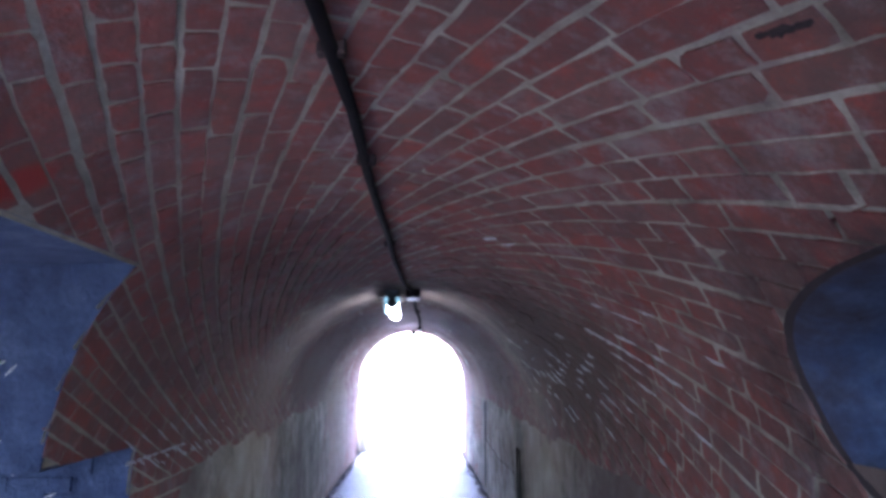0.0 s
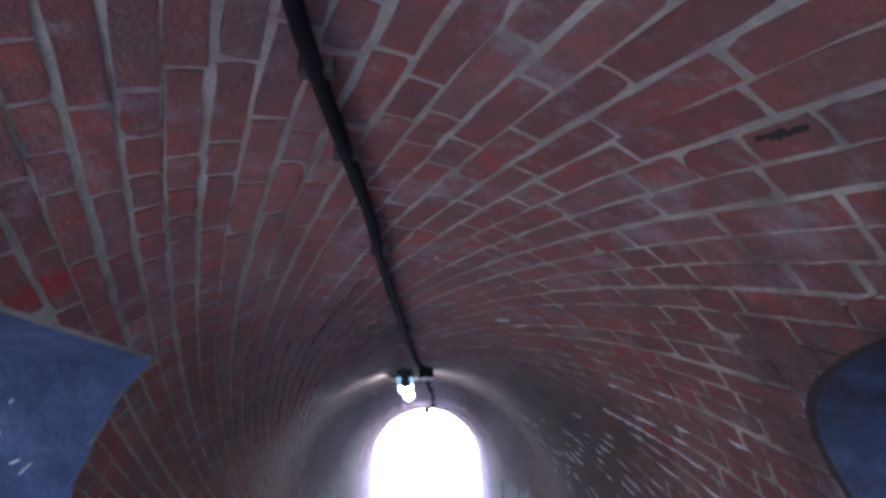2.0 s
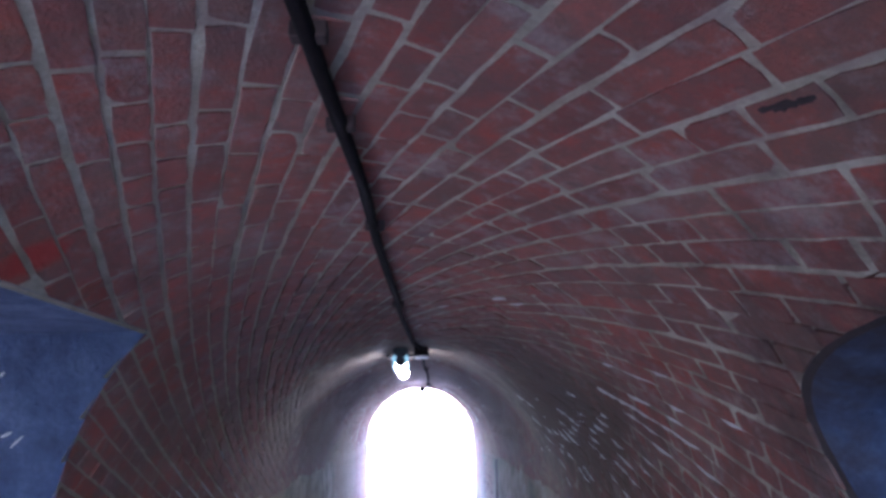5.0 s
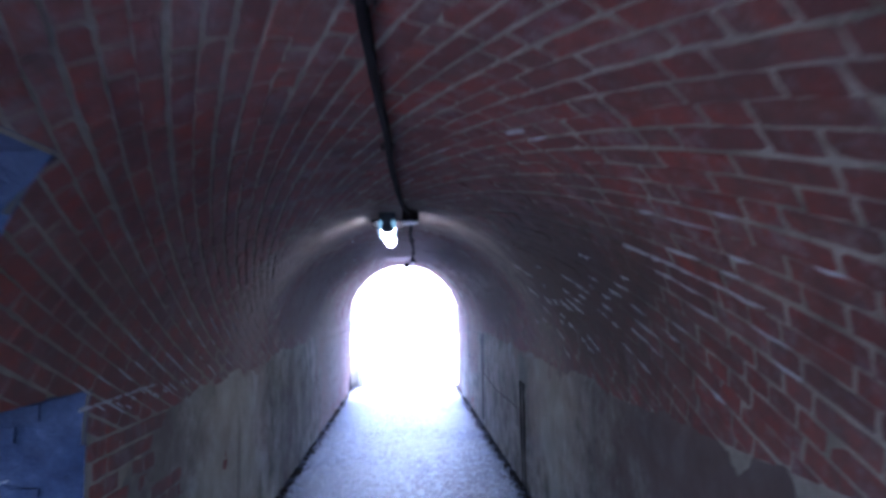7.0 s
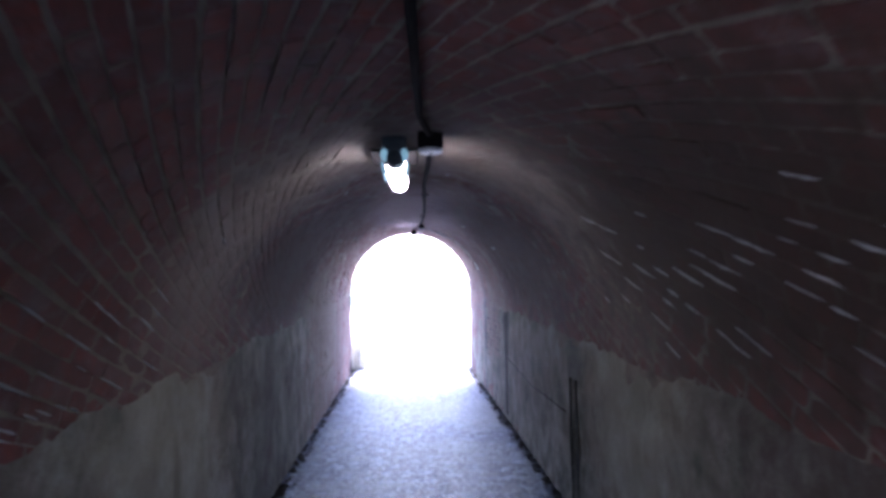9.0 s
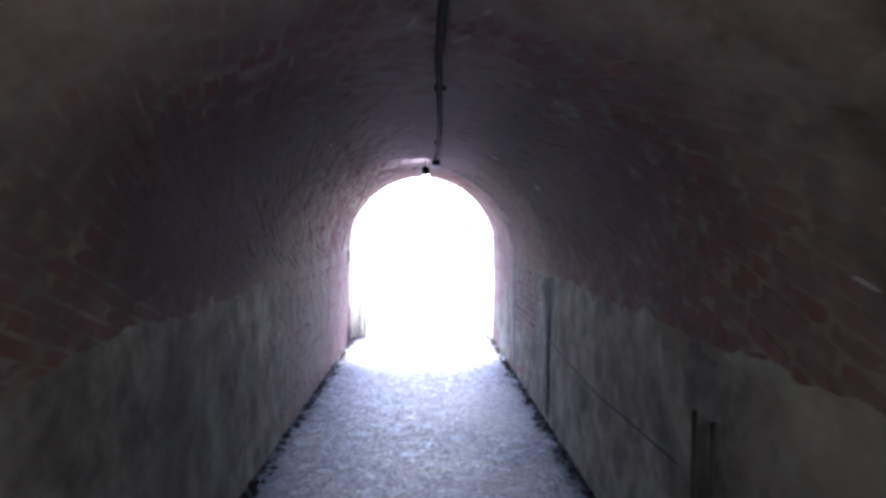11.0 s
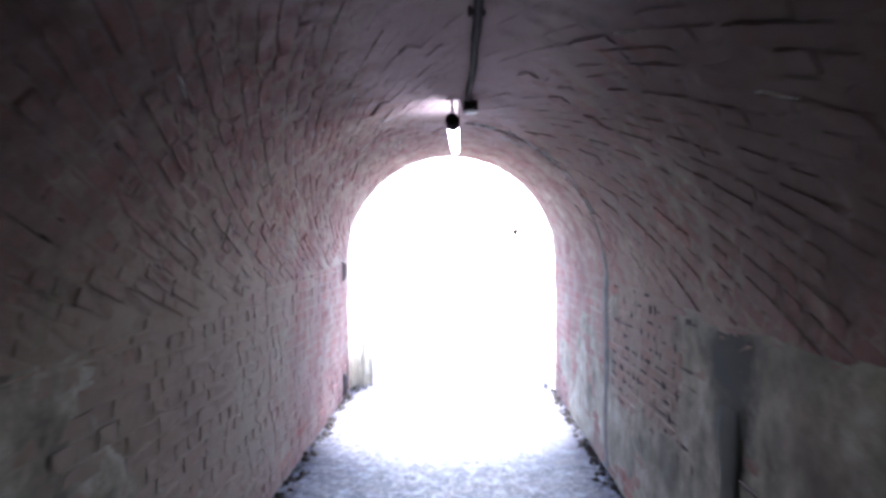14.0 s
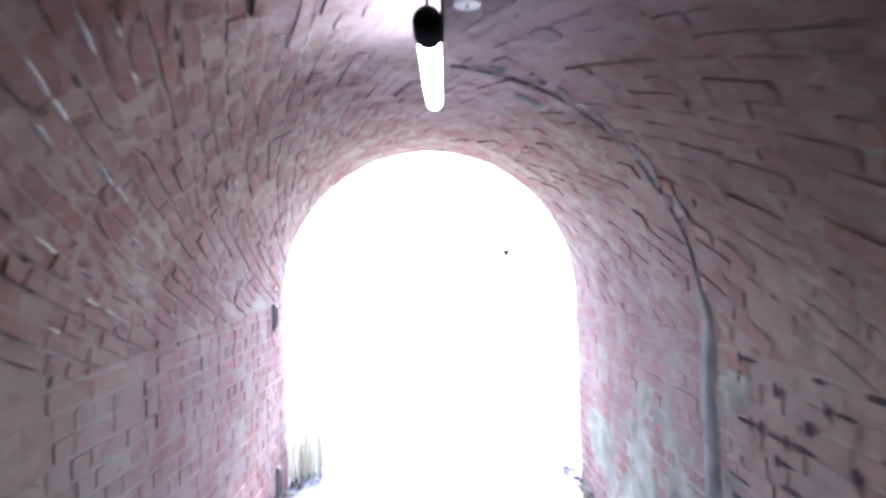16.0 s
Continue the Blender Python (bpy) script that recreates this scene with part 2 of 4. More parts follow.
CONCRETE = stone_like("floor_concrete", (0.006, 0.008, 0.015), (0.030, 0.036, 0.060), (0.17, 0.19, 0.27), 9.0, 0.6, 0.024, fine=42.0, spots=(0.05, 0.05, 0.058), stops=(0.34, 0.5, 0.70), grit=0.75)
cn, cl = CONCRETE.node_tree.nodes, CONCRETE.node_tree.links
cl.new(ramp(cn, cl, noise_node(cn, cl, 30.0, 4, 0.7), [(0.42, 0.34), (0.58, 0.7)]), cn["Principled BSDF"].inputs["Roughness"])      # trodden and dusty specks
cn["Principled BSDF"].inputs["Specular IOR Level"].default_value = 0.27
stain_or_light(CONCRETE, [(0.84, 8.72, 0.0, 0.22, 0.3, 0.9)], (0.016, 0.015, 0.013), 0.16)
stain_or_light(CONCRETE, [(0.62, 9.3, 0.0, 0.9, 0.5, 0.75), (-0.5, 6.3, 0.0, 0.8, 0.5, 0.5), (0.2, 7.6, 0.0, 0.5, 0.5, 0.4)], (0.085, 0.078, 0.072), 0.55)
PAVING = stone_like("outdoor_paving", (0.30, 0.29, 0.27), (0.42, 0.41, 0.39), (0.52, 0.51, 0.49), 2.0, 0.85, 0.01)
EARTH = stone_like("damp_earth", (0.02, 0.018, 0.015), (0.045, 0.04, 0.034), (0.10, 0.09, 0.075), 9.0, 0.95, 0.01)
GRASS = stone_like("grass_ground", (0.035, 0.05, 0.02), (0.07, 0.095, 0.035), (0.12, 0.14, 0.06), 1.5, 0.9, 0.02)
BLACK_IRON = plain("black_iron", (0.013, 0.010, 0.010), 0.85, 0.0)
BLACK_IRON.node_tree.nodes["Principled BSDF"].inputs["Specular IOR Level"].default_value = 0.06
RUST = plain("rusty_iron", (0.055, 0.035, 0.028), 0.8, 0.0)
GREY_PIPE = plain("grey_conduit", (0.20, 0.185, 0.175), 0.75, 0.0)
DARK_CEMENT = plain("dark_cement", (0.19, 0.183, 0.178), 0.9, 0.0, 14, 0.5)
COVER_CEMENT = plain("cover_cement", (0.075, 0.074, 0.062), 0.9, 0.0, 9, 0.55)
stain_or_light(COVER_CEMENT, [(0.9, 8.9, 0.78, 0.30, 0.26, 0.9), (0.9, 8.9, 0.0, 0.3, 0.12, 0.8)], (0.022, 0.024, 0.019))
# dark brown painted for shade in recesses: vent edge, open joints, hollow
SHADE_BROWN = plain("soot_shade", (0.042, 0.03, 0.028), 0.95, 0.0)
PALE_LIME = plain("pale_lime", (0.58, 0.56, 0.53), 0.9, 0.0, 25, 0.25)
WHITE_PLASTIC = plain("pale_plastic", (0.72, 0.73, 0.72), 0.45, 0.0, 20, 0.12)
TEAL_GLASS = lit("teal_glass", (0.45, 0.80, 0.76), 0.03)
TEAL_GLASS.node_tree.nodes["Principled BSDF"].inputs["Base Color"].default_value = (0.25, 0.42, 0.42, 1)
LAMP_GREY = plain("lamp_grey", (0.045, 0.055, 0.062), 0.6, 0.0)
LEAF = plain("dry_leaf", (0.58, 0.57, 0.48), 0.7, 0.0, 12, 0.4)


GLOW = lit("glowing_diffuser", (1.0, 0.94, 0.74), 2.8)
GLOW_DIM = lit("dim_diffuser", (0.93, 0.96, 1.0), 2.6)


# ---------- building helpers ----------
def mesh_object(name, verts, faces, mat, parent=None, smooth=False):
    me = bpy.data.meshes.new(name)
    me.from_pydata(verts, [], faces)
    me.materials.append(mat)
    if smooth:
        me.polygons.foreach_set("use_smooth", [True] * len(me.polygons))
    me.update()
    ob = new(name, me)
    if parent:
        ob.parent = parent
    return ob


def part(name, bm, mat, parent=None, label="", smooth=False):
    bmesh.ops.recalc_face_normals(bm, faces=bm.faces)
    me = bpy.data.meshes.new(name)
    bm.to_mesh(me)
    bm.free()
    me.materials.append(mat)
    if smooth:
        me.polygons.foreach_set("use_smooth", [True] * len(me.polygons))
    ob = new(name, me)
    if parent:
        ob.parent = parent
    return tagged(ob, label)


def box(bm, lo, hi, bevel=0.0):
    r = bmesh.ops.create_cube(bm, size=1)
    c = [(a + b) / 2 for a, b in zip(lo, hi)]
    s = [b - a for a, b in zip(lo, hi)]
    bmesh.ops.transform(bm, matrix=Matrix.Translation(c) @ Matrix.Diagonal((*s, 1)), verts=r["verts"])
    if bevel:
        edges = list({e for v in r["verts"] for e in v.link_edges})
        bmesh.ops.bevel(bm, geom=edges, offset=bevel, segments=2, affect="EDGES", profile=0.5)
    return bm


def tube(bm, points, radii, sides=12):
    """A closed tube along a line of points; radii one for each point."""
    rings = []
    pts = [Vector(p) for p in points]
    for i, p in enumerate(pts):
        d = (pts[min(i + 1, len(pts) - 1)] - pts[max(i - 1, 0)]).normalized()
        q = d.to_track_quat("Z", "Y").to_matrix()
        rings.append([bm.verts.new(p + q @ Vector((radii[i] * math.cos(k * math.tau / sides), radii[i] * math.sin(k * math.tau / sides), 0))) for k in range(sides)])
    for r1, r2 in zip(rings, rings[1:]):
        for k in range(sides):
            bm.faces.new((r1[k], r1[(k + 1) % sides], r2[(k + 1) % sides], r2[k]))
    bm.faces.new(rings[0][::-1])
    bm.faces.new(rings[-1])
    return bm


def vault_point(y, arc, r=R):
    th = arc / R
    return Vector((XC + r * math.sin(th), y, spring(y) + r * math.cos(th)))


# ---------- openings in the shell ----------
def left_edge(z):
    """How far the side opening reaches along the tunnel, at height z."""
    if z < 1.215:
        return 2.72
    if z < 1.79:
        return 2.04 - 0.22 * ((z - 1.215) / 0.575) ** 1.3
    return -99


def in_left(y, z, grow=0.0):
    return -0.3 - grow < y < left_edge(z - grow if z > 1.4 else z) + grow


HOLE_Y, HOLE_ARC, HOLE_A, HOLE_B = 0.72, 1.165, 0.66, 0.285


def in_hole(y, arc, k=1.0):
    return (abs(y - HOLE_Y) / (HOLE_A * k)) ** 2.6 + (abs(arc - HOLE_ARC) / (HOLE_B * k)) ** 2.6 < 1


def wear(y):
    """0 where the joints are full, 1 where they have weathered out, towards the far mouth."""
    return min(1.0, max(0.0, (y - 6.0) / 3.0))


# ---------- vault: mortar shell with its bricks ----------
def flush(y):
    """1 where a skim of old limewash has filled the joints, beyond the first lamp."""
    return 0.85 * min(1.0, max(0.0, (y - 3.4) / 0.9)) * min(1.0, max(0.0, (8.4 - y) / 2.0))


def build_shell():
    verts, faces = [], []
    na, ny = 120, int((Y_END - Y_BACK) / 0.05)
    for j in range(ny + 1):
        y = Y_BACK + (Y_END - Y_BACK) * j / ny
        for i in range(na + 1):
            arc = (i / na - 0.5) * math.pi * R
            off = 0.0012 * noise.noise((arc * 30, y * 30, 1)) + 0.001 * noise.noise((arc * 3, y * 3, 2))
            verts.append(vault_point(y, arc, R - 0.0010 - 0.0008 * wear(y) + off * (1 + 0.6 * flush(y))))
    for j in range(ny):
        y = Y_BACK + (Y_END - Y_BACK) * (j + 0.5) / ny
        for i in range(na):
            arc = ((i + 0.5) / na - 0.5) * math.pi * R
            z = Z0 + R * math.cos(arc / R)
            if arc < 0 and in_left(y, z, 0.0):
                continue
            if arc > 0 and in_hole(y, arc, 1.22):
                continue
            k = j * (na + 1) + i
            faces.append((k, k + 1, k + na + 2, k + na + 1))
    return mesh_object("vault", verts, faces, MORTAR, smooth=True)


vault = tagged(build_shell(), "red brick barrel vault with pale lime mortar joints", "vault", kind="structure")


def brick_rings(lu, lv, h, rnd, rough=0.0008):
    """Outline of one worn brick round its middle, twelve corners deep and twelve on the face: u along it, v across it, n out of the wall."""
    j = lambda s: rnd.uniform(-s, s)
    x, y = lu / 2, lv / 2
    edge = [(-x, -y), (-x * .55, -y), (-x * .02, -y), (x * .5, -y), (x, -y), (x, -y * .1), (x, y), (x * .5, y), (x * .02, y), (-x * .55, y), (-x, y), (-x, y * .1)]
    chip = rnd.choice((0, 4, 6, 10)) if rnd.random() < 0.15 else -1
    low, top = [], []
    for i, (u, v) in enumerate(edge):
        corner = i in (0, 4, 6, 10)
        u, v = u + j(.0030), v + j(.0026)
        pull = rnd.uniform(.0010, .0028) * (1.4 if corner else 1.0) + (rnd.uniform(.005, .011) if i == chip else 0.0)
        low.append((u, v, -0.012))
        top.append((u - math.copysign(min(pull, abs(u)), u) * (abs(abs(u) - x) < .006), v - math.copysign(pull * .8, v) * (abs(abs(v) - y) < .006), h + j(rough)))
    return low + top


BRICK_FACES = [(k, (k + 1) % 12, 12 + (k + 1) % 12, 12 + k) for k in range(12)] + [tuple(range(12, 24))]


class Bricks:
    """Bricks of one wall: some as objects of their own, the rest joined."""

    def __init__(self, parent, seed, mat=BRICK):
        self.parent, self.rnd, self.mat = parent, random.Random(seed), mat
        self.verts, self.faces, self.single, self.shared = [], [], 0, {}

    def lay(self, o, u, v, n, lu, lv, h, own=False):
        m = Matrix((u, v, n)).transposed()
        if own and self.single < 300:
            key = (round(lu, 3), round(lv, 3), self.rnd.randrange(6))
            if key not in self.shared:
                me = bpy.data.meshes.new("brick")
                me.from_pydata(brick_rings(lu, lv, 0.0, self.rnd), [], BRICK_FACES)
                me.materials.append(self.mat)
                me.update()
                self.shared[key] = me
            ob = new("brick", self.shared[key])
            ob.parent = self.parent
            ob.matrix_basis = Matrix.Translation(Vector(o) + Vector(n) * h) @ m.to_4x4()
            self.single += 1
            return
        k = len(self.verts)
        self.verts += [Vector(o) + m @ Vector(c) for c in brick_rings(lu, lv, h, self.rnd, 0.0008 + 0.0024 * wear(o[1]))]
        self.faces += [tuple(k + i for i in f) for f in BRICK_FACES]

    def cut(self, o, u, v, n, outline, h):
        """A brick cut to an outline of (along, across) corners."""
        m = Matrix((u, v, n)).transposed()
        k, c = len(self.verts), len(outline)
        mx, my = sum(p[0] for p in outline) / c, sum(p[1] for p in outline) / c
        for shrink, z in ((1.0, -0.03), (1.0, h - 0.004), (0.94, h)):
            self.verts += [Vector(o) + m @ Vector((mx + (x - mx) * shrink, my + (y - my) * shrink, z)) for x, y in outline]
        for r in (0, c):
            self.faces += [(k + r + i, k + r + (i + 1) % c, k + r + c + (i + 1) % c, k + r + c + i) for i in range(c)]
        self.faces.append(tuple(k + 2 * c + i for i in range(c)))

    def close(self, label):
        if self.verts:
            ob = mesh_object("brickwork", self.verts, self.faces, self.mat, self.parent)
            tagged(ob, label, kind="stuff")


def open_here(y, arc):
    if abs(arc) > math.pi / 2 * R - 0.001 or not Y_BACK + 0.001 < y < Y_END - 0.001:
        return True
    if arc < 0:
        return in_left(y, spring(y) + R * math.cos(arc / R), -0.003)
    return in_hole(y, arc, 1.015)


def clip(poly, a, b, c):
    """The part of a polygon where a * y + b * arc >= c."""
    out = []
    for p, q in zip(poly, poly[1:] + poly[:1]):
        dp, dq = a * p[0] + b * p[1] - c, a * q[0] + b * q[1] - c
        if dp >= 0:
            out.append(p)
        if dp * dq < 0:
            t = dp / (dp - dq)
            out.append((p[0] + (q[0] - p[0]) * t, p[1] + (q[1] - p[1]) * t))
    return out


def area(poly):
    return abs(sum(p[0] * q[1] - q[0] * p[1] for p, q in zip(poly, poly[1:] + poly[:1]))) / 2


def edge_lines(y, arc):
    """Straight cuts, as a * y + b * arc >= c, that may trim a brick near (y, arc) to the openings and ends."""
    half = math.pi / 2 * R - 0.002
    lines = [(0, -1, -half), (0, 1, -half), (-1, 0, -(Y_END - 0.002)), (1, 0, Y_BACK + 0.002)]
    if arc < 0 and y < 3.2:
        lines += [(0, 1, -R * math.acos((1.79 - Z0) / R) + 0.002), (0, 1, -R * math.acos((1.215 - Z0) / R) + 0.002), (1, 0, 2.722)]
        reach = lambda q: left_edge(min(1.789, max(1.2151, Z0 + R * math.cos(q / R))))
        slope = (reach(arc + 0.02) - reach(arc - 0.02)) / 0.04
        lines.append((1, -slope, reach(arc) - slope * arc + 0.002))
    if arc > 0 and y < 1.8:
        A, B = HOLE_A * 1.02, HOLE_B * 1.02
        dy, da = y - HOLE_Y, arc - HOLE_ARC
        k = ((abs(dy) / A) ** 2.6 + (abs(da) / B) ** 2.6) ** (-1 / 2.6)
        by, ba = dy * k, da * k
        gy = math.copysign((abs(by) / A) ** 1.6 / A, by)
        ga = math.copysign((abs(ba) / B) ** 1.6 / B, ba)
        lines.append((gy, ga, gy * (HOLE_Y + by) + ga * (HOLE_ARC + ba)))
    return lines


def clear(poly):
    c = (sum(p[0] for p in poly) / len(poly), sum(p[1] for p in poly) / len(poly))
    marks = [(p[0] * f + c[0] * (1 - f), p[1] * f + c[1] * (1 - f)) for p in poly for f in (0.5, 0.93)]
    marks += [((p[0] + q[0]) / 2 * 0.93 + c[0] * 0.07, (p[1] + q[1]) / 2 * 0.93 + c[1] * 0.07) for p, q in zip(poly, poly[1:] + poly[:1])]
    return not any(open_here(*m) for m in marks + [c])


def vault_bricks():
    """Helical courses: laid out flat as (s along the course, q across it), then wrapped round the vault."""
    lay = Bricks(vault, 5)
    rnd = lay.rnd
    ca, sa = math.cos(SKEW), math.sin(SKEW)
    pitch = PITCH * ca
    half = math.pi / 2 * R
    q0 = FIRST * ca - 200 * pitch
    for c in range(400):
        q = q0 + c * pitch
        wave, s = rnd.uniform(0, 6), -7.0 + rnd.uniform(0, 0.2)
        while s < 16.0:
            full = (HEADER if rnd.random() < 0.38 else STRETCHER) * rnd.uniform(0.95, 1.05)
            s1, s2 = s, s + full - JOINT * rnd.uniform(0.8, 1.4)
            s += full
            qq = q + 0.003 * math.sin(s * 1.7 + wave)
            flat = lambda k, j=0.0: (k * ca + (qq + j) * sa, unlaid((qq + j) * ca - k * sa))
            y, arc = flat((s1 + s2) / 2)
            if not (Y_BACK - 0.2 < y < Y_END + 0.2 and abs(arc) < half + 0.15):
                continue
            wide = pitch - JOINT * rnd.uniform(0.75, 1.3)
            poly = [flat(s1, -wide / 2), flat(s2, -wide / 2), flat(s2, wide / 2), flat(s1, wide / 2)]
            w = wear(y)
            h = 0.003 + rnd.gauss(0, 0.0014) + w * rnd.gauss(0.0004, 0.0020)
            if rnd.random() < 0.05:
                h -= rnd.uniform(0.001, 0.0035)
            h = max(h, 0.0030 - 0.0014 * w) * (1 - 0.45 * flush(y))
            whole = clear(poly)
            if not whole:
                best = []
                for line in edge_lines(y, arc):
                    got = clip(poly, *line)
                    if len(got) > 2 and area(got) > max(area(best) if best else 0, 0.0006) and clear(got):
                        best = got
                if not best:
                    continue
                poly = best
                y, arc = sum(p[0] for p in poly) / len(poly), sum(p[1] for p in poly) / len(poly)
            th = arc / R
            n = Vector((-math.sin(th), 0, -math.cos(th)))
            across = Vector((math.cos(th), 0, -math.sin(th)))
            wider = 1 / (1 - WIDEN * min(0.95, max(-0.75, arc)))
            u = (Vector((0, 1, 0)) * ca - across * sa * wider).normalized()
            v = n.cross(u) if n.cross(u).dot(across) > 0 else u.cross(n)
            cu, su = u.y, -u.dot(across)
            if whole:
                own = 0.45 < y < 2.2 and -0.75 < arc < 0.85
                lay.lay(vault_point(y, arc), u, v, n, s2 - s1, wide * (1 + (wider - 1) * 0.9), h + 0.0005, own)
            else:
                local = [((p[0] - y) * cu - (p[1] - arc) * su, (p[0] - y) * su + (p[1] - arc) * cu) for p in poly]
                lay.cut(vault_point(y, arc), u, v, n, local, h)
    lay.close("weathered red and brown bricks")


# ---------- side walls ----------
W_COURSE = 0.0655


def wall_shell(name, side, y0, y1, label):
    x = XC + side * (R - 0.0010)
    out = OUT_L if side < 0 else OUT_R
    bm = bmesh.new()
    ends = [(y0, spring(y0)), (4.0, Z0), (y1, spring(y1))] if y0 < 4.0 < y1 else [(y0, spring(y0)), (y1, spring(y1))]
    rings = [[bm.verts.new(p) for p in ((x, y, -0.2), (x, y, top), (out, y, top), (out, y, -0.2))] for y, top in ends]
    for r1, r2 in zip(rings, rings[1:]):
        for i in range(4):
            bm.faces.new((r1[i], r1[(i + 1) % 4], r2[(i + 1) % 4], r2[i]))
    bm.faces.new(rings[0])
    bm.faces.new(rings[-1][::-1])
    return tagged(part(name, bm, MORTAR), label, "wall", kind="structure")


def wall_bricks(wall, side, y0, y1, seed, mat):
    lay = Bricks(wall, seed, mat)
    rnd = lay.rnd
    rows = int(Z0 / W_COURSE) + 4
    step = Z0 / (rows - 4)
    for c in range(rows):
        z = (c + 0.5) * step
        y = y0 - rnd.uniform(0, 0.2)
        while y < y1:
            full = (HEADER if (c % 3 == 0 or rnd.random() < 0.25) else STRETCHER) * rnd.uniform(0.96, 1.04)
            a, b = max(y, y0), min(y + full, y1)
            y += full
            if b - a < 0.05 or z - step / 2 > spring((a + b) / 2) - 0.02:
                continue
            low = z - step / 2
            tall = min(step, spring((a + b) / 2) - 0.002 - low)
            h = 0.0032 + rnd.gauss(0, 0.0013)
            if rnd.random() < 0.05:
                h -= rnd.uniform(0.002, 0.014)
            lay.lay((XC + side * R, (a + b) / 2, low + tall / 2), Vector((0, side, 0)), Vector((0, 0, 1)), Vector((-side, 0, 0)), b - a - 0.010, tall - 0.010, h,
                    own=10.2 < (a + b) / 2 < 12.6)
    lay.close("worn bricks under flaking limewash")


def plaster_sheet(name, side, y0, y1, seed, keep, label):
    """A coat of render on a side wall: it stands proud where it is sound and sinks behind the bricks where it has gone."""
    dy = dz = 0.035
    ny, nz = int((y1 - y0) / dy), int((Z0 + 0.30) / dz)
    verts, faces = [], []
    for j in range(ny + 1):
        for i in range(nz + 1):
            y, z = y0 + j * dy, -0.01 + i * dz
            nv = noise.fractal((y * 1.4, z * 1.7, seed), 0.7, 2.1, 6)
            k = keep(y, z - spring(y) + Z0) + 0.75 * nv
            over = max(0.0, z - spring(y))
            creep = math.exp(-((y - 5.0) / 1.1) ** 2)
            k -= (9 - 6.5 * creep) * over + 40 * max(0.0, over - 0.07 - 0.12 * creep - 0.05 * noise.noise((y * 3, 7, seed)))
            d = -0.005 + 0.015 / (1 + math.exp(-4.5 * k)) + 0.0035 * noise.noise((y * 9, z * 9, seed)) + 0.005 * noise.noise((y * 2.5, z * 2.5, seed + 3))
            verts.append((XC + side * (math.sqrt(R * R - over * over) - d), y, z))
    for j in range(ny):
        for i in range(nz):
            k = j * (nz + 1) + i
            f = (k, k + 1, k + nz + 2, k + nz + 1)
            faces.append(f if side < 0 else f[::-1])
    return tagged(mesh_object(name, verts, faces, PLASTER, smooth=True), label, "plaster", kind="structure")


wall_left = wall_shell("wall_left", -1, 2.72, Y_END, "thick brick side wall with lime mortar")
wall_left_back = wall_shell("wall_left_back", -1, Y_BACK, -0.3, "thick brick side wall with lime mortar")
wall_right = wall_shell("wall_right", 1, Y_BACK, Y_END, "thick brick side wall with lime mortar")
def up(z, z0, z1):
    return min(1.0, max(0.0, (z - z0) / (z1 - z0)))


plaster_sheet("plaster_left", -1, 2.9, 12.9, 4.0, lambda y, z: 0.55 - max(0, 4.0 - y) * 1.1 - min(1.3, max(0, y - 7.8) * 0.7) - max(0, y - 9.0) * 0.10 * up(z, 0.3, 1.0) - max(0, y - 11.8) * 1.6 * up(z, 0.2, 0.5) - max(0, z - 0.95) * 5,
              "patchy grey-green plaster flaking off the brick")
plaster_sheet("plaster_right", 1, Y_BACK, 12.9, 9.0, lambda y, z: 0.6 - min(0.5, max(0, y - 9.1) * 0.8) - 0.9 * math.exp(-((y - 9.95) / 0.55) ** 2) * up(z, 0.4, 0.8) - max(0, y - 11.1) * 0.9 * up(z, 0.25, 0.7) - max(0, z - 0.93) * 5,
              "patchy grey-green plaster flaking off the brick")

# ---------- the mass round the tunnel ----------
bm = bmesh.new()
ring = [(XC + (R + 0.03) * math.sin(t), Z0 + (R + 0.03) * math.cos(t)) for t in [radians(-90 + 6 * i) for i in range(31)]]
for y in (Y_BACK, Y_END):
    inner = [bm.verts.new((x, y, z + spring(y) - Z0)) for x, z in ring]
    outer = []
    for i, (x, z) in enumerate(ring):
        t = -1 + 2 * i / 30
        ox = OUT_L if t < -0.5 else OUT_R if t > 0.5 else XC + 4 * t
        oz = OUT_T if abs(t) <= 0.5 else spring(y) + (OUT_T - spring(y)) * (1 - abs(t)) / 0.5
        outer.append(bm.verts.new((ox, y, oz)))
    for i in range(30):
        bm.faces.new((inner[i], inner[i + 1], outer[i + 1], outer[i]))
tagged(part("wall_mouths", bm, MORTAR), "grey masonry faces at the tunnel mouths", "wall", kind="structure")
bm = bmesh.new()
box(bm, (OUT_L, Y_BACK, OUT_T), (OUT_R, Y_END, OUT_T + 0.4))
box(bm, (OUT_R, Y_BACK, Z0), (OUT_R + 0.3, 0.05, OUT_T))
box(bm, (OUT_R, 1.5, Z0), (OUT_R + 0.3, Y_END, OUT_T))
box(bm, (OUT_R, 0.05, 2.3), (OUT_R + 0.3, 1.5, OUT_T))
box(bm, (OUT_L - 0.3, Y_BACK, Z0), (OUT_L, -0.3, OUT_T))
box(bm, (OUT_L - 0.3, 2.72, Z0), (OUT_L, Y_END, OUT_T))
box(bm, (OUT_L - 0.3, -0.3, 1.85), (OUT_L, 2.72, OUT_T))
tagged(part("rampart", bm, EARTH), "earth-covered mass above the tunnel", "rampart", kind="structure")
# unseen block, added so that only high blue sky lights the side opening
bm = bmesh.new()
box(bm, (OUT_L - 6, -4, -0.3), (OUT_L - 1.7, 9, 3.9))
tagged(part("light_block_left", bm, EARTH), "unseen block added outside the side opening to cut daylight", "bank", kind="structure")
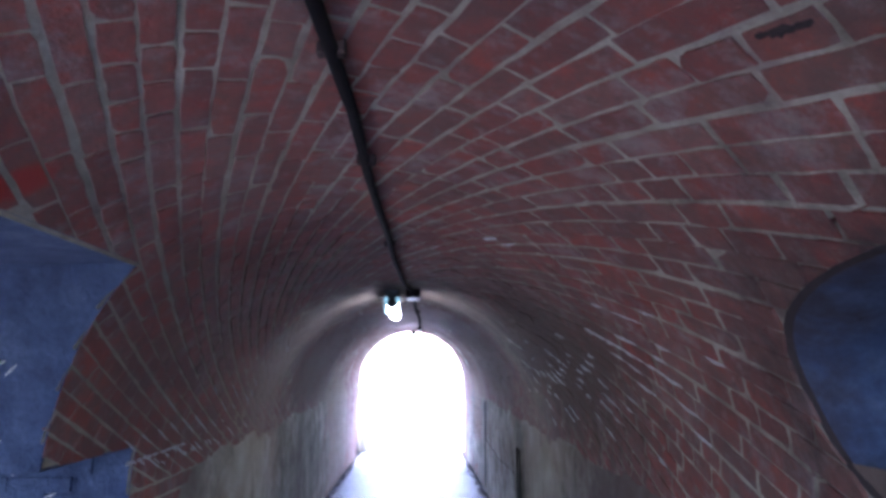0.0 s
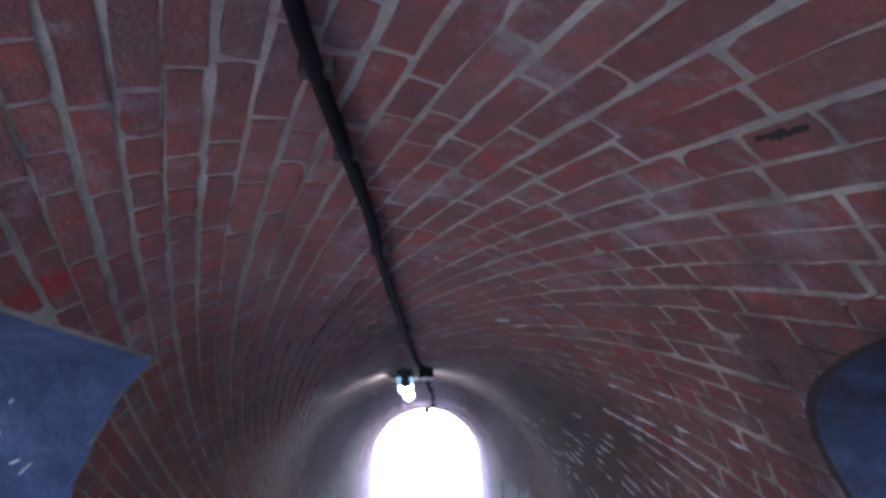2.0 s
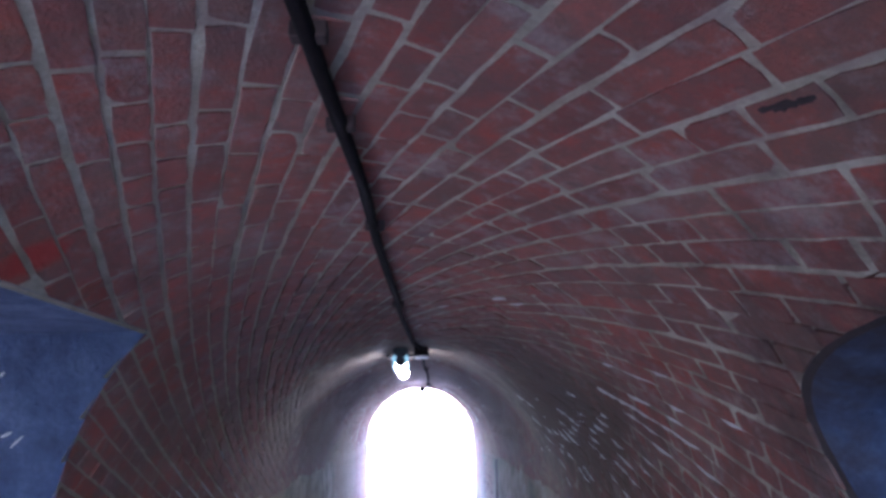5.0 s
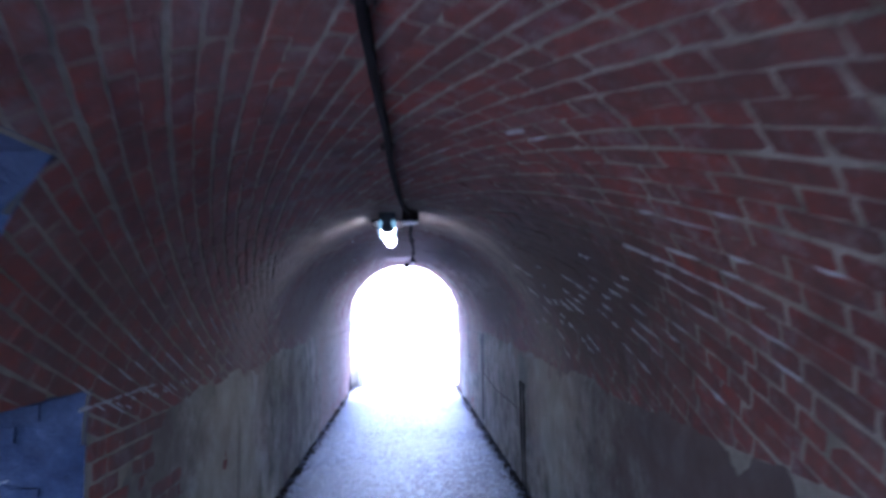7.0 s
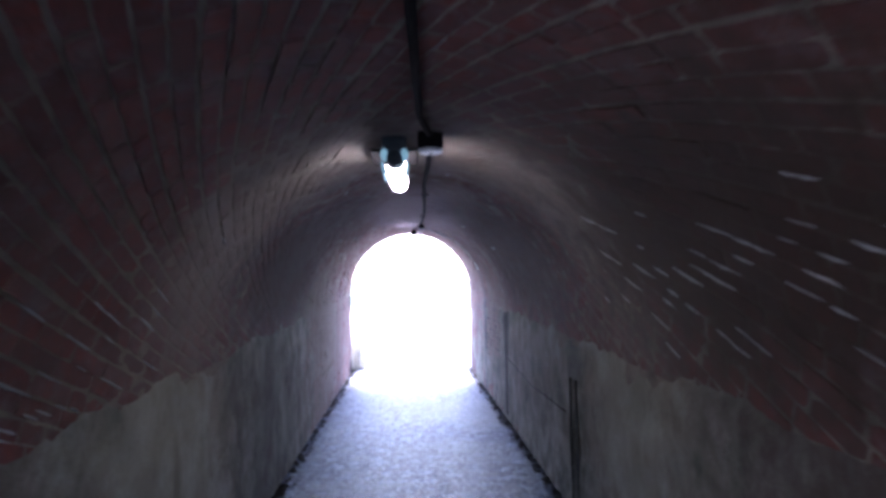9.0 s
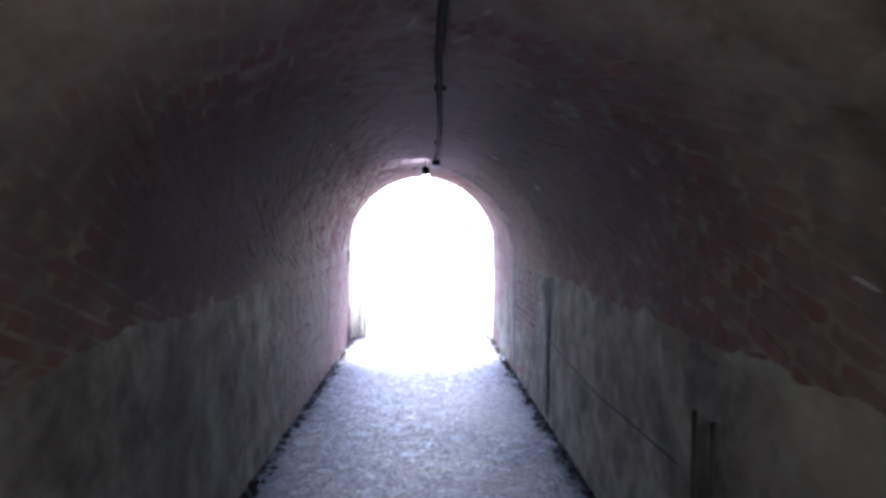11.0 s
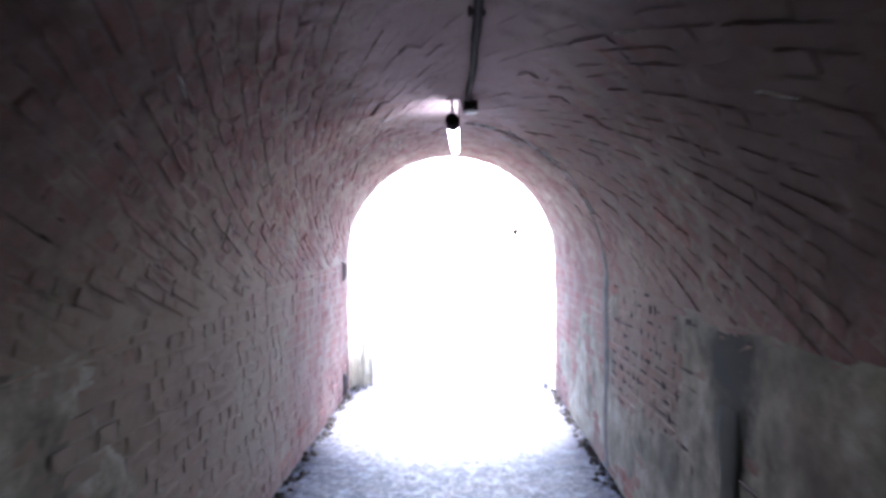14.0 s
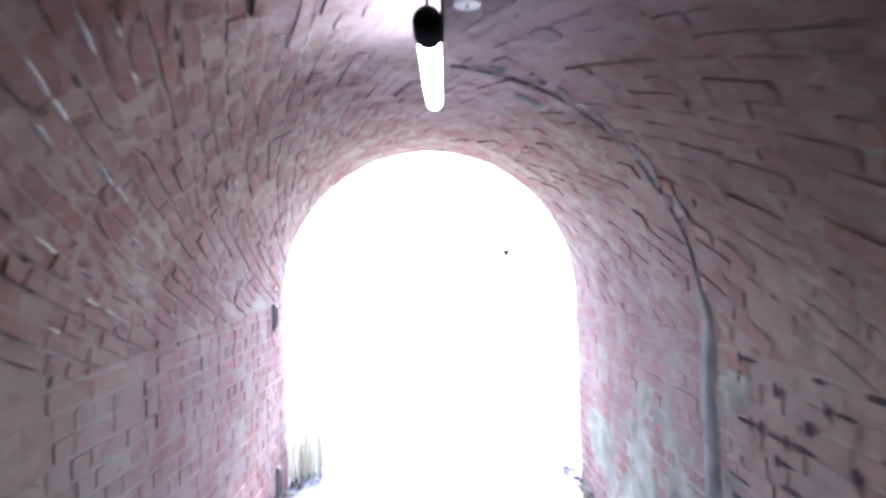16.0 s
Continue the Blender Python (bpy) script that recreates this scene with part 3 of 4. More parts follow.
# its twin, added to keep sun and low sky off the vent
bm = bmesh.new()
box(bm, (OUT_R + 1.6, -4, -0.3), (OUT_R + 6, 9, 3.9))
tagged(part("light_block_right", bm, EARTH), "unseen block added outside the vent opening to cut daylight", "bank", kind="structure")


# ---------- side opening: limewashed reveals ----------
def reveals():
    verts, faces = [], []
    prof = [(2.72, -0.05), (2.72, 1.215), (2.04, 1.215)] + [(left_edge(1.215 + 0.575 * i / 8 - 1e-6 * (i == 8)), 1.215 + 0.575 * i / 8) for i in range(1, 9)] + [(-0.3, 1.79), (-0.3, -0.05)]
    depth = 26
    fine = []
    for (a, b), (c, d) in zip(prof, prof[1:]):
        n = max(1, int(math.hypot(c - a, d - b) / 0.05))
        fine += [(a + (c - a) * i / n, b + (d - b) * i / n) for i in range(n)]
    fine.append(prof[-1])
    for i in range(depth + 1):
        x0 = 1.5 * i / depth
        for y, z in fine:
            surf = XC - math.sqrt(max(0.0, R * R - max(0.0, z - Z0) ** 2)) + 0.004
            x = surf + (OUT_L - 0.3 - surf) * i / depth
            w = -abs(0.016 * noise.noise((x * 7, y * 7, z * 7)) + 0.010 * noise.noise((x * 22, y * 22, z * 22))) - 0.003 if 0 < i else 0.0
            verts.append((x, y + w, z + w * 0.6))
    k = len(fine)
    for i in range(depth):
        for j in range(k - 1):
            faces.append((i * k + j, i * k + j + 1, (i + 1) * k + j + 1, (i + 1) * k + j))
    return mesh_object("side_opening", verts, faces, LIMEWASH, smooth=False)


side_opening = tagged(reveals(), "rough limewashed sides of a daylit side opening", "opening", kind="structure")


def hole_lining():
    verts, faces, sides = [], [], 56
    steps = [(1.24, 0.003), (1.12, 0.003), (1.03, 0.003), (0.995, 0.008), (0.96, 0.022), (0.93, 0.045), (0.91, 0.08), (0.90, 0.13), (0.895, 0.2), (0.89, 0.4), (0.89, 0.7), (0.89, 1.6)]
    for grow, deep in steps:
        for k in range(sides):
            t = math.tau * k / sides
            cx, sy = math.cos(t), math.sin(t)
            y = HOLE_Y + HOLE_A * grow * math.copysign(abs(cx) ** (2 / 2.6), cx)
            arc = HOLE_ARC + HOLE_B * grow * math.copysign(abs(sy) ** (2 / 2.6), sy)
            p = vault_point(y, min(arc, math.pi / 2 * R))
            out = Vector((1, 0, 0.12)).normalized()
            w = min(1.0, 0.1 + deep * 12) * 0.012 * noise.noise((p.x * 8 + deep * 5, y * 8, p.z * 8))
            verts.append(p + out * deep + Vector((0, w, w)))
    for i in range(len(steps) - 1):
        for k in range(sides):
            faces.append((i * sides + k, i * sides + (k + 1) % sides, (i + 1) * sides + (k + 1) % sides, (i + 1) * sides + k))
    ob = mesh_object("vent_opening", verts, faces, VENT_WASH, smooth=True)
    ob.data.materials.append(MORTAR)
    ob.data.materials.append(SHADE_BROWN)
    # third ring is dark, as painted shade where the vent turns inward
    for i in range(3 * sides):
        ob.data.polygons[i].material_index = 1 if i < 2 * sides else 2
    return ob


tagged(hole_lining(), "rounded limewashed vent opening in the vault", "opening", kind="structure")


# ---------- floor and ground ----------
def build_floor():
    verts, faces = [], []
    nx, ny = 40, int((Y_END + 0.3 - Y_BACK) / 0.06)
    for j in range(ny + 1):
        y = Y_BACK + 0.06 * j
        for i in range(nx + 1):
            x = XC - R + 2 * R * i / nx
            edge = max(0.0, (abs(x - XC) - 0.86) / 0.14)
            z = 0.006 * noise.noise((x * 2, y * 2, 0)) + 0.004 * noise.noise((x * 9, y * 9, 5)) - 0.03 * edge * (0.6 + 0.5 * noise.noise((x * 5, y * 5, 8)))
            verts.append((x, y, z))
    for j in range(ny):
        for i in range(nx):
            k = j * (nx + 1) + i
            faces.append((k, k + 1, k + nx + 2, k + nx + 1))
    return mesh_object("floor", verts, faces, CONCRETE, smooth=True)


tagged(build_floor(), "rough grey concrete tunnel floor", "floor", kind="structure")
bm = bmesh.new()
box(bm, (-2000, -2000, -0.4), (2000, 2000, -0.12))
tagged(part("ground", bm, GRASS), "grassy ground round the tunnel", "ground", kind="structure")
bm = bmesh.new()
box(bm, (XC - 3.0, Y_END + 0.02, -0.3), (XC + 3.0, Y_END + 30, -0.015))
tagged(part("pavement", bm, PAVING), "pale sunlit paving outside the tunnel mouth", "pavement", kind="structure")
bm = bmesh.new()
box(bm, (OUT_L - 1.4, -0.3, -0.3), (XC - R - 0.01, 2.72, -0.03))
box(bm, (XC - 1.9, Y_BACK - 12, -0.3), (XC + 1.9, Y_BACK - 0.02, -0.015))
tagged(part("pavement_back", bm, PAVING), "pale paving outside the side opening", "pavement", kind="structure")


def rubble(side, seed):
    rnd = random.Random(seed)
    verts, faces = [], []
    for _ in range(520):
        y = rnd.uniform(1.0, Y_END + 0.2)
        s = rnd.uniform(0.008, 0.026) * (1.3 if rnd.random() < 0.1 else 1)
        x = XC + side * (0.985 - abs(rnd.gauss(0, 0.045)))
        k = len(verts)
        for dx, dy, dz in ((1, 0, 0), (-1, 0, 0), (0, 1, 0), (0, -1, 0), (0, 0, 1), (0, 0, -1), (.7, .7, .3), (-.7, .6, .4)):
            verts.append((x + dx * s * rnd.uniform(.7, 1.3), y + dy * s * rnd.uniform(.7, 1.5), -0.008 + dz * s * rnd.uniform(.5, .9)))
        faces += [tuple(k + i for i in f) for f in ((0, 6, 4), (6, 2, 4), (2, 7, 4), (7, 1, 4), (1, 3, 4), (3, 0, 4), (6, 0, 5), (2, 6, 5), (7, 2, 5), (1, 7, 5), (3, 1, 5), (0, 3, 5))]
    return tagged(mesh_object("rubble", verts, faces, EARTH), "dark damp rubble along the foot of the wall", "rubble", kind="stuff")


rubble(-1, 3)
rubble(1, 4)


# ---------- cables on the crown ----------
def cable(name, points, radius, mat, label, clips=()):
    bm = bmesh.new()
    pts = []
    for (a, b) in zip(points, points[1:]):
        a, b = Vector(a), Vector(b)
        n = max(2, int((b - a).length / 0.12))
        pts += [a.lerp(b, i / n) for i in range(n)]
    pts.append(Vector(points[-1]))
    pts = [p + Vector((0.006 * noise.noise((p.y * 2.2, p.x * 3, 1)), 0, 0.003 * noise.noise((p.y * 3, 2, p.x)))) for p in pts]
    tube(bm, pts, [radius * (1 + 0.12 * noise.noise((p.y * 6, p.x * 6, 4))) for p in pts], 10)
    ob = tagged(part(name, bm, mat, smooth=True), label, "conduit")
    for c in clips:
        bm = bmesh.new()
        c = Vector(c)
        box(bm, c - Vector((radius * 1.9, 0.012, radius * 0.6)), c + Vector((radius * 1.9, 0.012, radius * 1.5)), 0.004)
        part("clip", bm, RUST, ob)
    return ob


def crown(x, drop, y=0.0):
    return spring(y) + math.sqrt(R * R - (x - XC) ** 2) - drop


def crown_run(points, drop):
    return [(x, y, crown(x, drop, y)) for x, y in points]


cable("conduit", crown_run([(-0.165, Y_BACK + 0.1), (-0.155, 0.67), (-0.145, 1.02), (-0.133, 1.3), (-0.132, 2.0), (-0.122, 2.4), (-0.109, 3.2), (-0.080, 4.07), (-0.035, 4.38)], 0.02),
      0.0130, BLACK_IRON, "thick black conduit clipped along the vault's crown", crown_run([(-0.153, 0.76), (-0.145, 1.03), (-0.131, 1.62), (-0.118, 2.75)], 0.02))
cable("conduit", crown_run([(-0.02, 4.58), (-0.02, 5.9), (0.007, 7.1), (0.021, 7.6), (0.033, 8.3), (0.033, 9.2), (0.026, 9.95)], 0.017),
      0.014, BLACK_IRON, "thin black conduit clipped along the vault's crown", crown_run([(0.0, 6.6), (0.03, 8.6)], 0.016))


# ---------- lamps ----------
def tube_lamp(cap_at, end_at, cap_r, tube_r, label, glow):
    base = new("tunnel_lamp")
    base.location = cap_at
    tagged(base, label, "lamp", group="tunnel lamps")
    c, e = Vector((0, 0, 0)), Vector(end_at) - Vector(cap_at)
    d = e.normalized()
    bm = bmesh.new()
    tube(bm, [c - d * 0.035, c - d * 0.03, c - d * 0.012, c + d * 0.05, c + d * 0.062], [cap_r * .55, cap_r * .85, cap_r, cap_r, cap_r * .9], 20)
    part("end_cap", bm, BLACK_IRON, base, smooth=True)
    bm = bmesh.new()
    tube(bm, [c + d * 0.055, c + d * 0.08, e * 0.8, e * 0.96, e], [tube_r * .95, tube_r, tube_r * .9, tube_r * .8, tube_r * .45], 20)
    tube_part = part("diffuser", bm, glow, base, "glowing white tubular diffuser", smooth=True)
    bm = bmesh.new()
    tube(bm, [e - d * 0.004, e + d * 0.008, e + d * 0.014], [tube_r * .3, tube_r * .28, tube_r * .12], 10)
    part("tip", bm, BLACK_IRON, tube_part, smooth=True)
    bm = bmesh.new()
    up = crown(cap_at[0], 0, cap_at[1]) - cap_at[2]
    box(bm, (-0.005, 0.015, 0.0), (0.005, 0.035, up), 0.002)
    part("bracket", bm, GREY_PIPE, base)
    return base


lamp_1 = tube_lamp((-0.172, 4.54, 1.980), (-0.156, 4.79, 1.888), 0.043, 0.044, "dark lantern-like tunnel lamp with a glowing white diffuser", GLOW)
bm = bmesh.new()
box(bm, (-0.050, -0.045, 0.004), (0.050, 0.20, crown(-0.17, 0, 4.54) - 1.980 - 0.004), 0.010)
part("housing", bm, LAMP_GREY, lamp_1)
bm = bmesh.new()
box(bm, (-0.098, -0.020, 0.012), (0.098, 0.32, 0.022), 0.004)
part("flange", bm, BLACK_IRON, lamp_1)
bm = bmesh.new()
tube(bm, [(0, -0.058, -0.022), (0, -0.052, -0.023), (0, -0.02, -0.028)], [0.026, 0.031, 0.033], 20)
part("front_cap", bm, LAMP_GREY, lamp_1, "dark round cap before the diffuser", smooth=True)
for sx in (-1, 1):
    bm = bmesh.new()
    bmesh.ops.create_uvsphere(bm, u_segments=16, v_segments=10, radius=1.0)
    bmesh.ops.transform(bm, matrix=Matrix.Translation((sx * 0.040, -0.040, -0.010)) @ Matrix.Diagonal((0.016, 0.012, 0.027, 1)), verts=bm.verts)
    part("lens", bm, TEAL_GLASS, lamp_1, "pale teal glass lens", smooth=True)
    bm = bmesh.new()
    box(bm, (sx * 0.052 - 0.005, -0.02, -0.085), (sx * 0.052 + 0.005, 0.18, -0.034), 0.003)
    for v in bm.verts:
        if v.co.z < -0.05:
            v.co.x -= sx * 0.010
    part("side_strip", bm, TEAL_GLASS, lamp_1, "pale translucent strip beside the diffuser")
lamp_2 = tube_lamp((-0.055, 10.05, 2.062), (-0.040, 10.44, 1.958), 0.036, 0.029, "slim black-capped lamp with a glowing white tube", GLOW_DIM)


bm = bmesh.new()                     # a thin fin added beside the tube to keep its light off the right
fin = [bm.verts.new((x, y, z)) for x in (0.034, 0.039) for y, z in ((0.0, 0.115), (0.42, 0.122), (0.42, -0.120), (0.04, -0.030), (0.0, -0.010))]
for i in range(5):
    bm.faces.new((fin[i], fin[(i + 1) % 5], fin[5 + (i + 1) % 5], fin[5 + i]))
bm.faces.new(fin[:5])
bm.faces.new(fin[5:])
part("light_fin", bm, BLACK_IRON, lamp_2, "added thin dark fin blocking light beside the tube")


def junction_box(at, size):
    ob = new("junction_box")
    ob.location = at
    tagged(ob, "small dark junction box with a pale lid under the crown", "junction box", group="junction boxes")
    bm = bmesh.new()
    box(bm, (-size / 2, -size / 2, 0), (size / 2, size / 2, size * 0.7), 0.006)
    part("body", bm, BLACK_IRON, ob)
    bm = bmesh.new()
    tube(bm, [(0, 0, -0.012), (0, 0, 0.002)], [size * 0.46, size * 0.50], 16)
    lid = part("lid", bm, WHITE_PLASTIC, ob, "pale round lid")
    bm = bmesh.new()
    tube(bm, [(0, 0, -0.016), (0, 0, -0.010)], [size * 0.05, size * 0.06], 8)
    part("screw", bm, RUST, lid)


junction_box((-0.030, 4.46, crown(-0.03, 0.068, 4.46)), 0.098)
junction_box((0.040, 10.03, crown(0.040, 0.062, 10.03)), 0.070)

# ---------- pipes on the walls ----------
def wall_patch(name, side, y0, y1, z0, z1, mat, seed, parent=None, rough=0.03, proud=0.02, label=""):
    """A thin uneven patch on a side wall, thickest in its middle, with a ragged outline."""
    ny, nz = max(4, int((y1 - y0) / 0.02)), max(4, int((z1 - z0) / 0.03))
    bm = bmesh.new()
    grid = []
    for j in range(nz + 1):
        row = []
        for i in range(ny + 1):
            fy, fz = i / ny * 2 - 1, j / nz * 2 - 1
            y, z = (y0 + y1) / 2 + fy * (y1 - y0) / 2, (z0 + z1) / 2 + fz * (z1 - z0) / 2
            y += rough * noise.noise((z * 6, fy * 1.5, seed))
            z += rough * noise.noise((y * 6, fz * 1.5, seed + 5))
            rim = min(1 - abs(fy), 1 - abs(fz))
            d = proud * min(1, rim * 4) + 0.004 * noise.noise((y * 14, z * 14, seed)) + 0.002
            row.append(bm.verts.new((XC + side * (R - d), y, z)))
        grid.append(row)
    for r1, r2 in zip(grid, grid[1:]):
        for i in range(ny):
            bm.faces.new((r1[i], r1[i + 1], r2[i + 1], r2[i]))
    return part(name, bm, mat, parent, label, smooth=True)


def joint_strip():
    """A cement-filled joint: wide on the wall, a thin line over the vault."""
    rows, top = [], spring(10.82)
    path = [("w", top * i / 26) for i in range(27)] + [("v", math.pi / 2 * R - (math.pi / 2 - 0.12) * R * i / 44) for i in range(1, 45)]
    verts, faces = [], []
    for i, (kind, k) in enumerate(path):
        wide = 0.070 if kind == "w" else 0.015 + 0.055 * max(0.0, (k - 1.28) / 0.29) ** 1.5
        wide *= 1 + 0.25 * noise.noise((i * 0.45, 2, 3))
        mid = 10.82 + 0.02 * noise.noise((i * 0.2, 5, 1))
        for j in range(5):
            y = mid + wide * (j / 2 - 1)
            d = (-0.006, 0.005, 0.007, 0.005, -0.006)[j] + 0.002 * noise.noise((i * 0.8, j * 1.3, 2))
            verts.append((XC + R - d - 0.008, y, k) if kind == "w" else vault_point(y, k, R - d - 0.004))
    for i in range(len(path) - 1):
        faces += [(i * 5 + j, i * 5 + j + 1, i * 5 + j + 6, i * 5 + j + 5) for j in range(4)]
    return mesh_object("cement_joint", verts, faces, DARK_CEMENT, smooth=True)


strip = tagged(joint_strip(), "dark cement-filled joint running up wall and vault", "joint", kind="structure")
rnd = random.Random(8)
verts, faces = [], []
for i in range(46):
    arc = rnd.uniform(0.2, 1.15) if i < 40 else rnd.uniform(0.3, 0.5)
    y = 10.80 + rnd.gauss(0, 0.03) - 0.03 if i < 40 else 11.0 + rnd.uniform(-0.05, 0.05)
    ly, la = rnd.uniform(0.008, 0.02), rnd.uniform(0.015, 0.06)
    k = len(verts)
    verts.append(vault_point(y, arc, R - 0.017))
    for t in range(8):
        f = rnd.uniform(0.6, 1.2)
        verts.append(vault_point(y + ly * f * math.cos(t * math.pi / 4), arc + la * f * math.sin(t * math.pi / 4), R - 0.005))
    faces += [(k, k + 1 + t, k + 1 + (t + 1) % 8) for t in range(8)]
tagged(mesh_object("lime_flecks", verts, faces, PALE_LIME, strip), "white lime flecks along the joint", kind="stuff")

tagged(wall_patch("cement_cover", 1, 8.80, 9.00, -0.02, 0.92, COVER_CEMENT, 3.0, None, 0.035, 0.016), "grey cement cover over a cable chase", "cable cover")

cable("wall_wire", [(XC + R - 0.024, 8.78, 0.66), (XC + R - 0.022, 8.3, 0.63), (XC + R - 0.021, 7.4, 0.585), (XC + R - 0.02, 6.2, 0.60)], 0.0045, RUST, "thin dark wire sagging along the plastered wall")

for dy in (-0.09, 0.06):
    bm = bmesh.new()
    tube(bm, [(XC + R - 0.016, 6.0 + dy, 0.84), (XC + R - 0.015, 6.0 + dy + 0.01, 0.4), (XC + R - 0.016, 6.0 + dy, -0.02)], [0.008, 0.010, 0.009], 8)
    tagged(part("wall_cable", bm, COVER_CEMENT, smooth=True), "dark rusty cable rising from the floor", "cable", group="wall cables")

# ---------- at the far mouth ----------
for z, hgt in ((1.08, 0.17), (0.02, 0.2)):
    bm = bmesh.new()
    box(bm, (XC - R - 0.01, 12.72, z), (XC - R + 0.020, 12.78, z + hgt), 0.006)
    tube(bm, [(XC - R + 0.024, 12.75, z + 0.02), (XC - R + 0.024, 12.75, z + hgt - 0.02)], [0.009, 0.009], 10)
    tagged(part("gate_hinge", bm, GREY_PIPE), "rusted iron gate hinge set in the wall", "hinge", group="gate hinges")

lamp_post = new("lamp_post")
lamp_post.location = (0.90, 17.5, -0.1)
tagged(lamp_post, "slim pale post with a small dark sign outside", "post")
bm = bmesh.new()
tube(bm, [(0, 0, 0), (0, 0, 1.62)], [0.022, 0.02], 12)
part("pole", bm, WHITE_PLASTIC, lamp_post)
bm = bmesh.new()
vs = [bm.verts.new(p) for p in ((-0.07, -0.02, 1.72), (0.07, -0.02, 1.72), (0, -0.02, 1.58), (-0.07, 0.02, 1.72), (0.07, 0.02, 1.72), (0, 0.02, 1.58))]
for f in ((0, 1, 2), (5, 4, 3), (0, 3, 4, 1), (1, 4, 5, 2), (2, 5, 3, 0)):
    bm.faces.new([vs[i] for i in f])
part("sign", bm, BLACK_IRON, lamp_post, "small dark triangular sign")


def weeds(x0, y0, seed, count):
    rnd = random.Random(seed)
    verts, faces = [], []
    for _ in range(count):
        x, y = x0 + rnd.gauss(0, 0.10), y0 + rnd.gauss(0, 0.25)
        h, t = rnd.uniform(0.12, 0.95) ** 1.2, rnd.uniform(0, math.tau)
        lean, w = rnd.uniform(0.05, 0.35) * h, rnd.uniform(0.006, 0.014)
        side = Vector((math.cos(t + 1.57), math.sin(t + 1.57), 0)) * w
        k = len(verts)
        for s in (0.0, 0.4, 0.75, 1.0):
            c = Vector((x + math.cos(t) * lean * s * s, y + math.sin(t) * lean * s * s, -0.1 + (h + 0.1) * s - 0.15 * h * s ** 3))
            wd = side * (1 - s * 0.85)
            verts += [c - wd, c + wd]
        faces += [(k + 2 * i, k + 2 * i + 1, k + 2 * i + 3, k + 2 * i + 2) for i in range(3)]
    return tagged(mesh_object("weeds", verts, faces, LEAF), "dry pale weeds growing beside the tunnel mouth", "weeds", kind="stuff")


weeds(XC - R + 0.03, Y_END + 0.45, 11, 300)
weeds(XC + R + 0.03, Y_END + 0.3, 12, 50)

# ---------- marks on the vault ----------
def vault_fan(verts, faces, y, arc, along, across, rise, rnd, sides=9, skew=SKEW):
    """A small flat lump on the vault, long along the course."""
    ca, sa = math.cos(skew), math.sin(skew)
    k = len(verts)
    verts.append(vault_point(y, arc, R - rise))
    for t in range(sides):
        f = rnd.uniform(0.7, 1.25)
        s1, q1 = along * f * math.cos(t * math.tau / sides), across * f * math.sin(t * math.tau / sides)
        verts.append(vault_point(y + s1 * ca + q1 * sa, arc - s1 * sa + q1 * ca, R - 0.002))
    faces += [(k, k + 1 + t, k + 1 + (t + 1) % sides) for t in range(sides)]


def lime_ridges():
    """Pale mortar squeezed out of the joints."""
    rnd = random.Random(14)
    verts, faces = [], []
    ca, sa = math.cos(SKEW), math.sin(SKEW)
    pitch = PITCH * ca
    for c in range(-20, 60):
        q = FIRST * ca + (c + 0.5) * pitch
        for _ in range(22):
            y = rnd.uniform(0.5, 12.5)
            arc = unlaid((q - y * sa) / ca)
            right = 0.85 < arc < 1.45 and 2.0 < y < 5.2
            left = -1.5 < arc < -1.15 and 2.8 < y < 5.0 or -1.5 < arc < -0.2 and 9.2 < y < 11.6 and rnd.random() < 0.6
            if abs(arc) > 1.5 or open_here(y, arc) or not (right or left or (y > 2.2 and rnd.random() < 0.03)):
                continue
            vault_fan(verts, faces, y, arc, rnd.uniform(0.03, 0.10), rnd.uniform(0.003, 0.0065), rnd.uniform(0.006, 0.011), rnd, 8)
    for i in range(15):
        vault_fan(verts, faces, 2.80 + i * 0.075 + rnd.uniform(-.02, .02), -1.50 + rnd.uniform(0, .05), rnd.uniform(0.03, 0.06), rnd.uniform(0.004, 0.006), rnd.uniform(0.008, 0.013), rnd, 8)
    def on_joint(y, arc):
        c = round((laid(arc) * ca + y * sa - FIRST * ca) / pitch - 0.5)
        return unlaid((FIRST * ca + (c + 0.5) * pitch - y * sa) / ca)

    for i in range(9):                              # a long ridge, and the row of short ones below it
        y = 2.08 + 0.068 * i
        vault_fan(verts, faces, y, on_joint(2.35, 1.06) - (y - 2.35) * 0.40, 0.058, rnd.uniform(0.003, 0.005), rnd.uniform(0.009, 0.013), rnd, 8)
        y = 2.98 + 0.128 * i
        vault_fan(verts, faces, y, on_joint(y, 1.183 - (4.071 - y) * 0.15), rnd.uniform(0.035, 0.065), rnd.uniform(0.003, 0.005), rnd.uniform(0.008, 0.012), rnd, 8)
    for y, arc in ((1.95, 0.86), (2.3, 0.80), (1.72, 1.10), (2.02, 1.02), (3.3, 1.25), (3.7, 1.32)):
        vault_fan(verts, faces, y, on_joint(y, arc), 0.045, 0.004, 0.010, rnd, 8)
    for i in range(8):                              # the ragged edge where the skewed courses meet the wall by the side opening
        y = 2.70 + 0.08 * i
        vault_fan(verts, faces, y, -1.455 + 0.02 * (y - 2.7), 0.052, rnd.uniform(0.005, 0.008), 0.012, rnd, 8, 0.0)
        y = 2.66 + 0.15 * i
        arc = on_joint(y, -1.37)
        vault_fan(verts, faces, y, arc, 0.085, rnd.uniform(0.004, 0.006), 0.010, rnd, 8)
    tagged(mesh_object("lime_ridges", verts, faces, PALE_LIME, vault), "pale mortar squeezed from the joints", kind="stuff")


lime_ridges()


